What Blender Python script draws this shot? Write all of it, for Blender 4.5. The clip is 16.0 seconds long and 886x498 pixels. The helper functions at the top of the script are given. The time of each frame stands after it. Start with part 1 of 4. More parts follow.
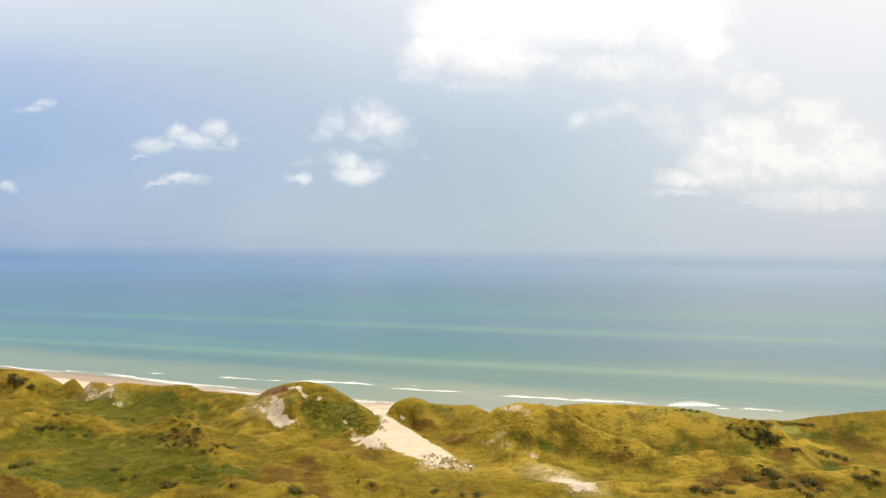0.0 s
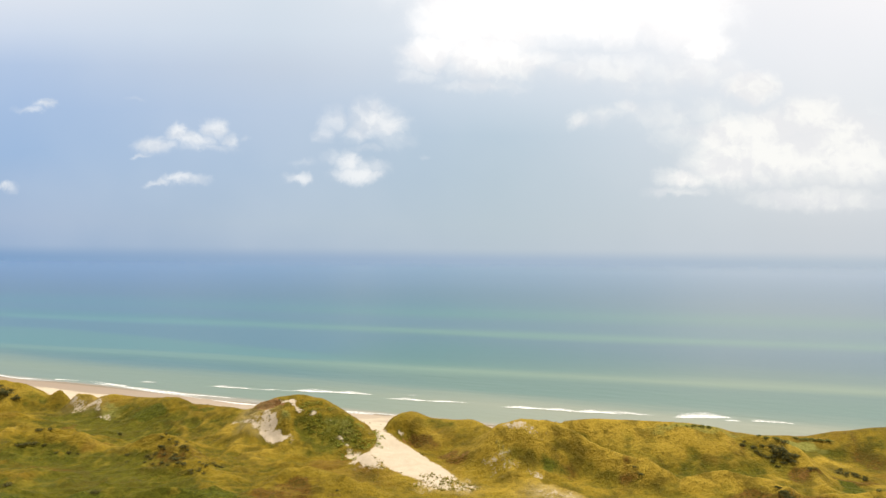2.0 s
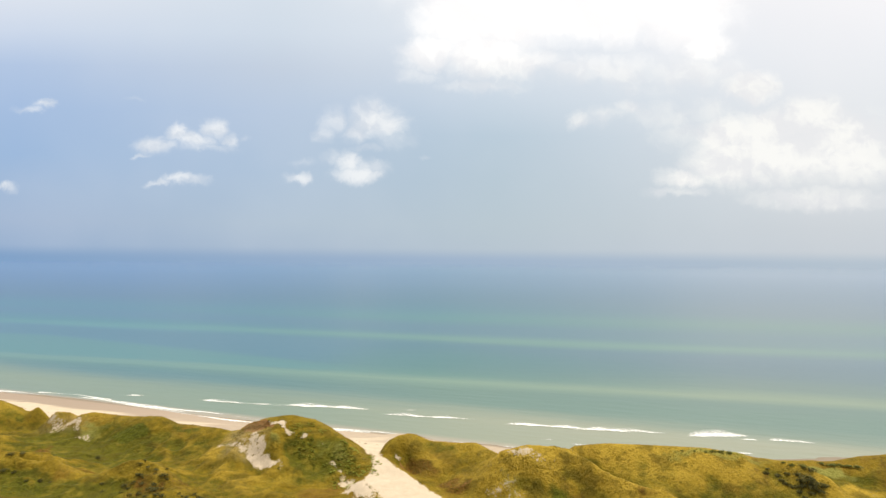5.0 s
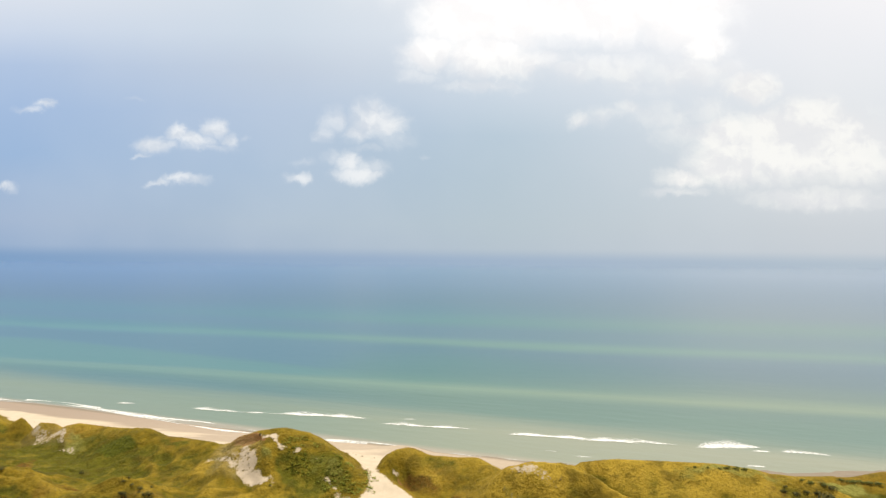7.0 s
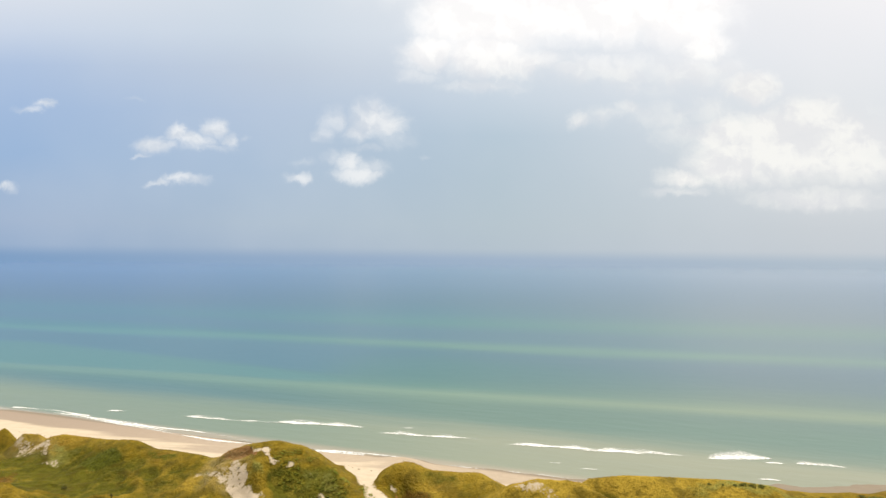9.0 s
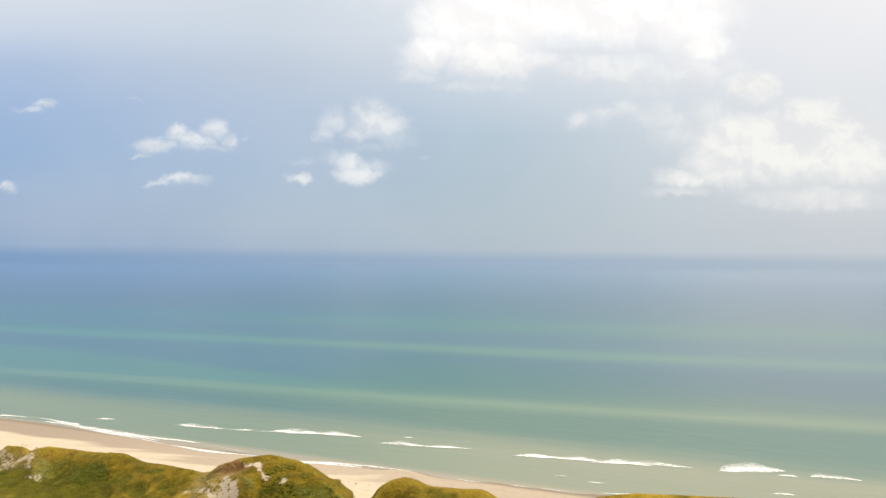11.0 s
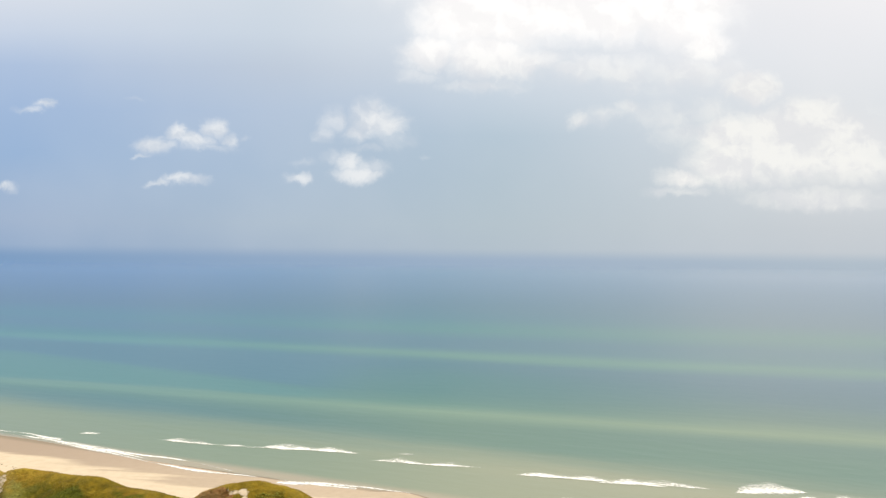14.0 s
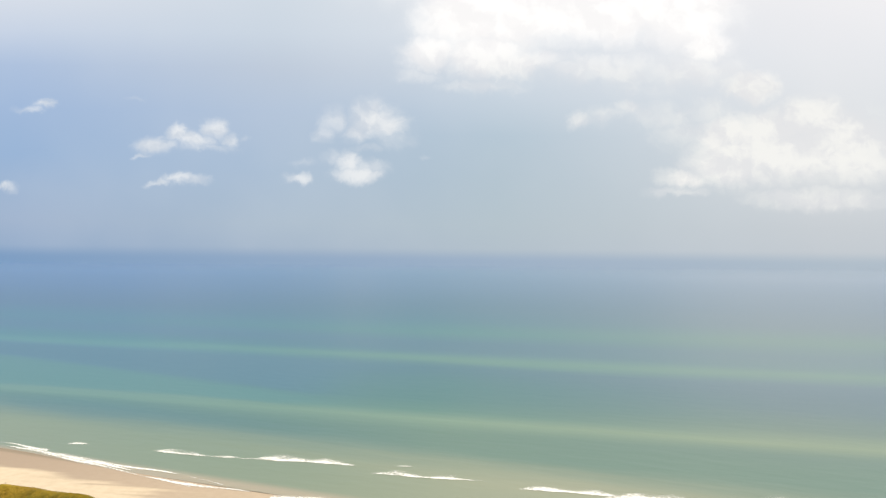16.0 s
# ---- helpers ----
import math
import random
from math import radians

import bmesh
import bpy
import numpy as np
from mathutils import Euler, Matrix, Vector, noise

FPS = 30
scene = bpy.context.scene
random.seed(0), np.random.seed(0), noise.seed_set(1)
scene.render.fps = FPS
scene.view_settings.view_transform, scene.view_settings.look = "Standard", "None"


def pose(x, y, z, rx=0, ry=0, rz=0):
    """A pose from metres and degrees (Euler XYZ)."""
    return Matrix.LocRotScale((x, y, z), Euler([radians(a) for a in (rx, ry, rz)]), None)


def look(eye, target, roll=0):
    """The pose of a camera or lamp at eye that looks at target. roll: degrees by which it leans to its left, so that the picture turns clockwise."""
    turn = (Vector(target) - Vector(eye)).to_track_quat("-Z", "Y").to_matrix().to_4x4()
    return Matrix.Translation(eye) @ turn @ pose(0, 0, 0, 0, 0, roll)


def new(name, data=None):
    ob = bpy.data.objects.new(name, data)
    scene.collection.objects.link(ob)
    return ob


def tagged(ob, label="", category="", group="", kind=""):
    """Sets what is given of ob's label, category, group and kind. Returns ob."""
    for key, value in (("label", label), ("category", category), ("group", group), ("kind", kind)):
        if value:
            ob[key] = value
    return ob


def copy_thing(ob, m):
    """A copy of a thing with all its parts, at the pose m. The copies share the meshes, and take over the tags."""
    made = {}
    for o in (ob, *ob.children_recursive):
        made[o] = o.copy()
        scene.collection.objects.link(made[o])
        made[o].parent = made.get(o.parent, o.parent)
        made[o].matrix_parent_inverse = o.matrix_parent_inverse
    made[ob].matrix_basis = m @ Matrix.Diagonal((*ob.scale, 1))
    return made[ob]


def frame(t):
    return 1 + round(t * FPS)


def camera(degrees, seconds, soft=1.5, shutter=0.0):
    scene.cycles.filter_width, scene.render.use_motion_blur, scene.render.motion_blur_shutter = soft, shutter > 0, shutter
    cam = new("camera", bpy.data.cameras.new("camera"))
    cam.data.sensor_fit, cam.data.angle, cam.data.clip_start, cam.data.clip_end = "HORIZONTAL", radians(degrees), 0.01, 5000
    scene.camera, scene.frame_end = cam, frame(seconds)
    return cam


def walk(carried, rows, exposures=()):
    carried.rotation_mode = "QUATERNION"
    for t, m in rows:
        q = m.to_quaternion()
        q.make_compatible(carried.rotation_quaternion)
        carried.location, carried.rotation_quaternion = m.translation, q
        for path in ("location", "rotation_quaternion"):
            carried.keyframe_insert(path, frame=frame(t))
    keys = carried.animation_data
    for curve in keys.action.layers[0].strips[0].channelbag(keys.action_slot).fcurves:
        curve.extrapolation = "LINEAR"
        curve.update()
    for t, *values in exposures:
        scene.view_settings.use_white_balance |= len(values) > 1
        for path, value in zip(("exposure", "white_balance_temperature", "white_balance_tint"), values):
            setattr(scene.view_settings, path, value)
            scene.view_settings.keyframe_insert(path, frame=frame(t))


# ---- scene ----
# The coast is laid out with +y towards the sea, sea level at z = 0.
cam = camera(68, 16.0, soft=1.4)
TURN = (90.271, 0.0, 0.0)
LEAN = 0.529


def shot(x, y, z):
    return pose(x, y, z, *TURN) @ pose(0, 0, 0, 0, 0, LEAN)


walk(cam, [
    (0.0, shot(0.0, 0.0, 70.0)),
    (1.0, shot(0.03, 5.05, 71.45)),
    (2.0, shot(0.04, 10.16, 72.87)),
    (3.0, shot(0.03, 15.31, 74.25)),
    (4.0, shot(0.0, 20.48, 75.55)),
    (5.0, shot(-0.04, 25.67, 76.73)),
    (6.25, shot(-0.03, 32.2, 77.85)),
    (7.5, shot(-0.03, 38.65, 78.83)),
    (9.0, shot(-0.1, 46.2, 79.85)),
    (10.25, shot(-0.24, 52.3, 80.84)),
    (11.5, shot(-0.35, 58.33, 81.9)),
    (13.0, shot(-0.41, 65.53, 83.34)),
    (14.5, shot(-0.43, 72.73, 84.8)),
    (16.0, shot(-0.44, 79.9, 86.2)),
], [(0.0, 0.04), (5.0, 0.03), (9.0, -0.02), (12.0, -0.04), (16.0, -0.05)])

# ---- light ----
SUN_TO = Vector((0.12, 0.04, 0.80)).normalized()
sun_data = bpy.data.lights.new("sun", "SUN")
sun_data.energy = 5.0
sun_data.angle = radians(9.0)
sun_data.color = (1.0, 0.915, 0.75)
sun = new("sun", sun_data)
sun.matrix_world = look(SUN_TO * 300, (0, 0, 0))

world = bpy.data.worlds.new("coast_sky")
world.use_nodes = True
scene.world = world
wt = world.node_tree
wt.nodes.clear()


def node(tree, kind, **props):
    n = tree.nodes.new(kind)
    for key, value in props.items():
        setattr(n, key, value)
    return n


def plug(tree, target, value):
    if isinstance(value, bpy.types.NodeSocket):
        tree.links.new(value, target)
    elif value is not None:
        target.default_value = value


def calc(tree, op, a, b=None, c=None, clamp=False):
    n = node(tree, "ShaderNodeMath", operation=op, use_clamp=clamp)
    for socket, value in zip(n.inputs, (a, b, c)):
        plug(tree, socket, value)
    return n.outputs[0]


def ramp(tree, fac, stops, ease="LINEAR"):
    n = node(tree, "ShaderNodeValToRGB")
    n.color_ramp.interpolation = ease
    el = n.color_ramp.elements
    el[0].position, el[1].position = stops[0][0], stops[-1][0]
    for pos, _ in stops[1:-1]:
        el.new(pos)
    for e, (_, col) in zip(el, stops):
        e.color = (*col, 1) if len(col) == 3 else col
    plug(tree, n.inputs[0], fac)
    return n.outputs[0]


def blend(tree, fac, a, b, how="MIX"):
    n = node(tree, "ShaderNodeMix", data_type="RGBA", blend_type=how)
    plug(tree, n.inputs[0], fac)
    for socket, value in ((n.inputs[6], a), (n.inputs[7], b)):
        plug(tree, socket, (*value, 1) if isinstance(value, tuple) and len(value) == 3 else value)
    return n.outputs[2]


def span(tree, value, lo, hi, a=0.0, b=1.0, smooth=True):
    n = node(tree, "ShaderNodeMapRange", interpolation_type="SMOOTHSTEP" if smooth else "LINEAR", clamp=not smooth)
    for socket, v in zip(n.inputs, (value, lo, hi, a, b)):
        plug(tree, socket, v)
    return n.outputs[0]


def rough_noise(tree, vector, scale, detail=4.0, rough=0.55, lacun=2.0):
    n = node(tree, "ShaderNodeTexNoise")
    plug(tree, n.inputs["Vector"], vector)
    n.inputs["Scale"].default_value = scale
    n.inputs["Detail"].default_value = detail
    n.inputs["Roughness"].default_value = rough
    n.inputs["Lacunarity"].default_value = lacun
    return n


def lin(r, g, b):
    return tuple(((c / 255 + 0.055) / 1.055) ** 2.4 if c > 10 else c / 3300 for c in (r, g, b))


# Sky: clear air behind, a hazy veil and cumulus over the sea. u runs along the horizon, v up from it.
air = node(wt, "ShaderNodeTexSky", sky_type="NISHITA", sun_disc=False)
air.sun_elevation = math.asin(SUN_TO.z)
air.sun_rotation = math.atan2(SUN_TO.x, SUN_TO.y)
way = node(wt, "ShaderNodeTexCoord").outputs["Generated"]
sep = node(wt, "ShaderNodeSeparateXYZ")
plug(wt, sep.inputs[0], way)
ahead = calc(wt, "MAXIMUM", sep.outputs[1], 0.08)
u = calc(wt, "DIVIDE", sep.outputs[0], ahead)
v = calc(wt, "DIVIDE", sep.outputs[2], ahead)
flat = node(wt, "ShaderNodeCombineXYZ")
plug(wt, flat.inputs[0], u)
plug(wt, flat.inputs[1], v)
# ragged edges at three sizes
def stirred(vector, scale, du, dv):
    swirl = rough_noise(wt, vector, scale, 4.0, 0.6)
    shift = node(wt, "ShaderNodeVectorMath", operation="SUBTRACT")
    plug(wt, shift.inputs[0], swirl.outputs["Color"])
    shift.inputs[1].default_value = (0.5, 0.5, 0.5)
    push = node(wt, "ShaderNodeVectorMath", operation="MULTIPLY_ADD")
    plug(wt, push.inputs[0], shift.outputs[0])
    push.inputs[1].default_value = (du, dv, 0.0)
    plug(wt, push.inputs[2], vector)
    return push.outputs[0]


bent = stirred(stirred(flat.outputs[0], 11.0, 0.045, 0.035), 36.0, 0.03, 0.026)
split = node(wt, "ShaderNodeSeparateXYZ")
plug(wt, split.inputs[0], bent)
bent_u, bent_v = split.outputs[0], split.outputs[1]


def puff(cu, cv, ru, rv, top):
    """Crisp above, fading out below."""
    a = calc(wt, "MULTIPLY_ADD", bent_u, 1 / ru, -cu / ru)
    b = calc(wt, "MULTIPLY_ADD", bent_v, 1 / rv, -cv / rv)
    d = calc(wt, "MULTIPLY_ADD", b, b, calc(wt, "MULTIPLY", a, a))
    body = calc(wt, "MAXIMUM", calc(wt, "MULTIPLY_ADD", d, -0.31, 1.0), 0.0)
    return calc(wt, "MULTIPLY", calc(wt, "MULTIPLY", body, body), span(wt, b, -1.5, 0.3, 0.3 * top, top))


def puffs(*rows):
    out = None
    for row in rows:
        p = puff(*row)
        out = p if out is None else calc(wt, "SMOOTH_MAX", out, p, 0.1)
    return out


# Heaped clouds, small ones far out, and thin shreds: u, v, half widths, density.
heap = puffs(
    (0.490, 0.150, 0.105, 0.056, 0.95),
    (0.600, 0.160, 0.080, 0.058, 0.95),
    (0.062, 0.351, 0.095, 0.065, 1.1),
    (0.148, 0.369, 0.103, 0.060, 1.15),
    (0.252, 0.370, 0.112, 0.060, 1.15),
    (0.355, 0.367, 0.076, 0.065, 1.15),
    (0.182, 0.438, 0.284, 0.073, 1.15),
    (0.063, 0.295, 0.069, 0.036, 1.0),
    (-0.022, 0.301, 0.041, 0.028, 1.0),
    (0.399, 0.319, 0.036, 0.039, 1.0),
    (0.123, 0.289, 0.052, 0.024, 0.8),
    (0.468, 0.251, 0.036, 0.024, 1.0),
    (0.563, 0.205, 0.056, 0.034, 1.05),
    (0.615, 0.185, 0.036, 0.033, 1.0),
    (0.503, 0.193, 0.060, 0.029, 1.0),
    (0.434, 0.178, 0.052, 0.034, 1.0),
    (0.443, 0.130, 0.071, 0.036, 1.0),
    (0.529, 0.144, 0.095, 0.041, 1.0),
    (0.615, 0.140, 0.065, 0.039, 0.9),
    (0.370, 0.111, 0.036, 0.019, 0.8),
)
small = puffs(
    (-0.109, 0.198, 0.037, 0.031, 0.9),
    (-0.130, 0.179, 0.022, 0.017, 0.8),
    (-0.087, 0.190, 0.026, 0.022, 0.8),
    (-0.100, 0.223, 0.015, 0.011, 0.75),
    (-0.169, 0.195, 0.021, 0.023, 0.66),
    (-0.181, 0.176, 0.015, 0.015, 0.55),
    (-0.144, 0.130, 0.017, 0.020, 0.9),
    (-0.132, 0.114, 0.034, 0.012, 0.9),
    (-0.224, 0.107, 0.021, 0.010, 0.72),
    (-0.440, 0.158, 0.023, 0.014, 1.0),
    (-0.403, 0.174, 0.018, 0.018, 1.0),
    (-0.382, 0.164, 0.026, 0.014, 0.95),
    (-0.350, 0.181, 0.016, 0.017, 0.95),
    (-0.329, 0.166, 0.015, 0.011, 0.7),
    (-0.392, 0.107, 0.033, 0.008, 0.75),
    (-0.433, 0.101, 0.021, 0.006, 0.6),
    (-0.665, 0.089, 0.014, 0.008, 0.8),
    (-0.610, 0.220, 0.015, 0.008, 0.6),
)
shred = puffs(
    (-0.118, 0.124, 0.030, 0.012, 0.6),
    (-0.164, 0.137, 0.016, 0.013, 0.5),
    (0.252, 0.282, 0.163, 0.029, 0.62),
    (0.377, 0.276, 0.077, 0.029, 0.7),
    (-0.036, 0.271, 0.043, 0.017, 0.5),
    (0.055, 0.254, 0.065, 0.015, 0.6),
    (0.203, 0.201, 0.017, 0.015, 0.7),
    (0.244, 0.208, 0.039, 0.017, 0.5),
    (0.281, 0.218, 0.021, 0.015, 0.6),
    (0.335, 0.202, 0.052, 0.026, 0.52),
    (0.365, 0.177, 0.052, 0.034, 0.55),
    (0.404, 0.216, 0.043, 0.026, 0.55),
    (0.572, 0.087, 0.099, 0.021, 0.7),
    (0.658, 0.154, 0.034, 0.043, 0.6),
    (0.357, 0.091, 0.043, 0.009, 0.6),
    (0.313, 0.250, 0.086, 0.026, 0.3),
    (-0.207, 0.131, 0.022, 0.008, 0.35),
    (-0.029, 0.145, 0.010, 0.005, 0.35),
    (-0.118, 0.156, 0.022, 0.007, 0.45),
    (-0.306, 0.170, 0.009, 0.006, 0.45),
    (-0.365, 0.154, 0.047, 0.007, 0.5),
    (-0.461, 0.145, 0.015, 0.004, 0.6),
    (-0.634, 0.210, 0.022, 0.008, 0.45),
    (-0.471, 0.232, 0.013, 0.006, 0.35),
    (-0.074, 0.169, 0.034, 0.019, 0.35),
)
wisp = rough_noise(wt, flat.outputs[0], 4.0, 3.0, 0.5)
grit = rough_noise(wt, bent, 20.0, 5.0, 0.55)
sunward = node(wt, "ShaderNodeVectorMath", operation="ADD")
plug(wt, sunward.inputs[0], bent)
sunward.inputs[1].default_value = (0.010, 0.016, 0.0)
lump = rough_noise(wt, bent, 15.0, 4.0, 0.55)
lump_sun = rough_noise(wt, sunward.outputs[0], 15.0, 4.0, 0.55)
torn = calc(wt, "MULTIPLY_ADD", calc(wt, "SUBTRACT", grit.outputs[0], 0.5), 0.65, 0.0)


def frayed(field, amount, full):
    """Cover from the field of a cloud, frayed at its rim alone."""
    near = span(wt, field, 0.0, 0.3)
    return span(wt, calc(wt, "MULTIPLY_ADD", calc(wt, "MULTIPLY", torn, near), amount, field), 0.02, full)


dense = frayed(heap, 0.75, 0.85)
light = calc(wt, "MULTIPLY", frayed(small, 1.2, 0.95), 0.9)
thin = calc(wt, "MULTIPLY", frayed(shred, 1.2, 0.85), 0.72)
cover = calc(wt, "MAXIMUM", calc(wt, "MAXIMUM", dense, light), thin)
pearl = calc(wt, "MULTIPLY", span(wt, wisp.outputs[0], 0.36, 0.72), 0.10)
height = span(wt, v, -0.02, 0.42, smooth=False)
# the clear air in four places along the horizon, from blue to milky
AIR = [
    (-0.65, ((0.0, (146, 174, 208)), (0.14, (160, 182, 212)), (0.25, (162, 186, 217)), (0.37, (159, 187, 222)), (0.53, (167, 192, 226)), (0.68, (181, 201, 230)), (0.8, (208, 220, 238)), (1.0, (234, 238, 245)))),
    (-0.26, ((0.0, (168, 187, 210)), (0.14, (177, 195, 213)), (0.32, (175, 196, 219)), (0.53, (184, 202, 225)), (0.68, (199, 211, 227)), (0.8, (212, 223, 235)), (1.0, (221, 230, 239)))),
    (0.08, ((0.0, (184, 198, 211)), (0.14, (187, 202, 212)), (0.3, (186, 203, 215)), (0.45, (188, 206, 220)), (0.58, (206, 219, 231)), (0.8, (230, 236, 243)), (1.0, (242, 244, 247)))),
    (0.58, ((0.0, (201, 209, 217)), (0.14, (208, 214, 220)), (0.3, (221, 225, 229)), (0.55, (234, 237, 240)), (0.75, (243, 244, 247)), (0.9, (250, 249, 251)), (1.0, (254, 252, 252)))),
]
veil, before = None, None
for place, stops in AIR:
    tone = ramp(wt, height, [(pos, lin(*col)) for pos, col in stops])
    veil = tone if veil is None else blend(wt, span(wt, u, before, place, smooth=False), veil, tone)
    before = place
veil = blend(wt, pearl, veil, lin(230, 234, 240))
facing = calc(wt, "SUBTRACT", lump.outputs[0], lump_sun.outputs[0])
facing = span(wt, facing, -0.12, 0.10)
low_cloud = blend(wt, span(wt, u, -0.3, 0.3), lin(248, 250, 252), lin(255, 254, 250))
grey_cloud = blend(wt, span(wt, u, -0.3, 0.3), lin(220, 227, 236), lin(240, 240, 241))
lit_cloud = blend(wt, facing, grey_cloud, low_cloud)
lit_cloud = blend(wt, span(wt, v, 0.25, 0.33), lit_cloud, blend(wt, facing, (1.06, 1.04, 1.03), (1.14, 1.12, 1.10)))
veil = blend(wt, cover, veil, lit_cloud)
# backdrop sea colour under the horizon, its edge blurred as painted haze
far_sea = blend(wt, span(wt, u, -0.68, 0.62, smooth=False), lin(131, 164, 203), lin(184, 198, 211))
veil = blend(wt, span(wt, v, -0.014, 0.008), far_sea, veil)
ten = node(wt, "ShaderNodeVectorMath", operation="SCALE")
plug(wt, ten.inputs[0], veil)
ten.inputs[3].default_value = 20.0
front = calc(wt, "MULTIPLY", span(wt, sep.outputs[1], 0.1, 0.5), 0.93)
both = blend(wt, front, air.outputs[0], ten.outputs[0])
back = node(wt, "ShaderNodeBackground")
plug(wt, back.inputs[0], both)
back.inputs[1].default_value = 0.05
plug(wt, node(wt, "ShaderNodeOutputWorld").inputs[0], back.outputs[0])

# ---- shape of the coast ----
SHORE_SLOPE = -0.353
ACROSS = 0.943


def fbm(x, y, size, octaves=4, seed=0, gain=0.5):
    """Smooth value noise on arrays, about -1 to 1."""
    rng = np.random.RandomState(seed)
    table = rng.uniform(-1, 1, (256, 256))
    out, amp, total = np.zeros_like(x, dtype=float), 1.0, 0.0
    for k in range(octaves):
        a, b = x / size * 2 ** k + 37.3 * k, y / size * 2 ** k + 11.7 * k
        i, j = np.floor(a).astype(int), np.floor(b).astype(int)
        f, g = a - i, b - j
        f, g = f * f * f * (f * (6 * f - 15) + 10), g * g * g * (g * (6 * g - 15) + 10)
        i0, j0, i1, j1 = i % 256, j % 256, (i + 1) % 256, (j + 1) % 256
        val = (table[i0, j0] * (1 - f) + table[i1, j0] * f) * (1 - g) + (table[i0, j1] * (1 - f) + table[i1, j1] * f) * g
        out += val * amp
        total += amp
        amp *= gain
    return out / total * 1.6


def step(value, lo, hi):
    w = np.clip((value - lo) / (hi - lo), 0, 1)
    return w * w * (3 - 2 * w)


def seaward(x, y):
    """Metres out from the water's edge; negative on land."""
    bend = 4.0 * np.sin((x + 40) / 38.0) * np.exp(-((x + 130) / 110.0) ** 2)
    bend = bend + 0.24 * np.maximum(x - 45, 0) - 0.1 * np.maximum(x - 200, 0)
    bend = bend - 5.0 * np.exp(-((x + 64) / 30.0) ** 2) - 3.0 * np.exp(-((x - 6) / 22.0) ** 2) - 4.0 * np.exp(-((x + 230) / 28.0) ** 2)
    return ACROSS * (y - 295.0 - SHORE_SLOPE * x - bend)


def along(x, y, line):
    """Distance from a crest line and the values carried along it, blended where its pieces meet."""
    gaps, vals = [], []
    for p, q in zip(line[:-1], line[1:]):
        dx, dy = q[0] - p[0], q[1] - p[1]
        t = np.clip(((x - p[0]) * dx + (y - p[1]) * dy) / (dx * dx + dy * dy), 0, 1)
        gaps.append(np.hypot(x - p[0] - t * dx, y - p[1] - t * dy))
        vals.append([p[k] + t * (q[k] - p[k]) for k in range(2, len(p))])
    best = np.minimum.reduce(gaps)
    weights = [np.exp(-(g - best) / 1.5) for g in gaps]
    total = sum(weights)
    return best, [sum(w * v[k] for w, v in zip(weights, vals)) / total for k in range(len(line[0]) - 2)]


# Crest lines of the dunes: x, y, height, half width.
FAR_LEFT = [(-420, 375, 14, 24), (-300, 332, 15, 22), (-215, 303, 16, 19), (-200, 300, 15.2, 17), (-186, 299, 14.2, 13), (-177, 298, 10, 8)]
KNOB = [(-170, 297, 9.0, 4), (-166, 296, 11.6, 4), (-163, 295, 9.4, 3.5)]
TWIN_KNOB = [(-157.5, 290, 8.8, 3.5), (-154, 289, 11.8, 4.5), (-149, 289, 11.4, 4.5), (-145, 288, 9.2, 5)]
LONG_RIDGE = [(-142, 287.5, 11.0, 8), (-138, 287, 11.9, 8), (-128, 285, 11.2, 10), (-115, 278, 12.6, 12), (-106, 273.5, 13.8, 11), (-100, 270, 12.3, 11), (-89, 266, 12.3, 12), (-80, 261.5, 13.0, 11), (-74, 258, 12.6, 11)]
MAIN_DUNE = [(-71, 257, 13.5, 12), (-67, 256, 16.5, 15), (-60, 256, 18.4, 17), (-53, 256, 19.2, 18), (-46, 255, 18.2, 17), (-40, 252, 15.8, 14), (-34, 248, 13, 11), (-28, 243, 10.8, 8), (-25, 240, 9.8, 5)]
CUT_DUNE = [(-20, 242.5, 9.8, 2), (-18.5, 245.5, 11.4, 3.5), (-16.3, 249, 13.3, 6), (-14, 250.5, 14.1, 9), (-11, 251, 14.4, 12), (-3, 249, 12.4, 13), (4, 248, 12.2, 13), (11, 246, 12.9, 12), (15, 240, 12.2, 11)]
STEEP_DUNE = [(17, 232, 12.5, 10), (20, 225, 16.9, 10), (26, 223, 19.1, 11), (33, 223, 18.6, 11), (39, 225, 17.4, 12)]
SPUR = [(33, 223, 18.2, 9), (42, 221, 16.4, 8), (49, 215, 13.0, 6.5), (61, 208, 11.6, 6), (67.5, 205.5, 8.6, 5)]
BROAD_RIDGE = [(42, 231, 16.6, 11), (52, 233, 16.9, 12), (62, 233, 16.6, 13), (82, 232, 16.0, 14), (92, 232, 14.8, 14), (101, 234, 12.3, 15), (112, 239, 10.0, 14), (122, 241, 9.5, 14)]
FAR_RIGHT = [(128, 240, 9.6, 13), (140, 240, 11.5, 15), (152, 238, 13.4, 17), (170, 236, 15.5, 18), (230, 215, 16, 22), (330, 180, 15, 24)]
CRESTS = [FAR_LEFT, KNOB, TWIN_KNOB, LONG_RIDGE, MAIN_DUNE, CUT_DUNE, STEEP_DUNE, SPUR, BROAD_RIDGE, FAR_RIGHT]
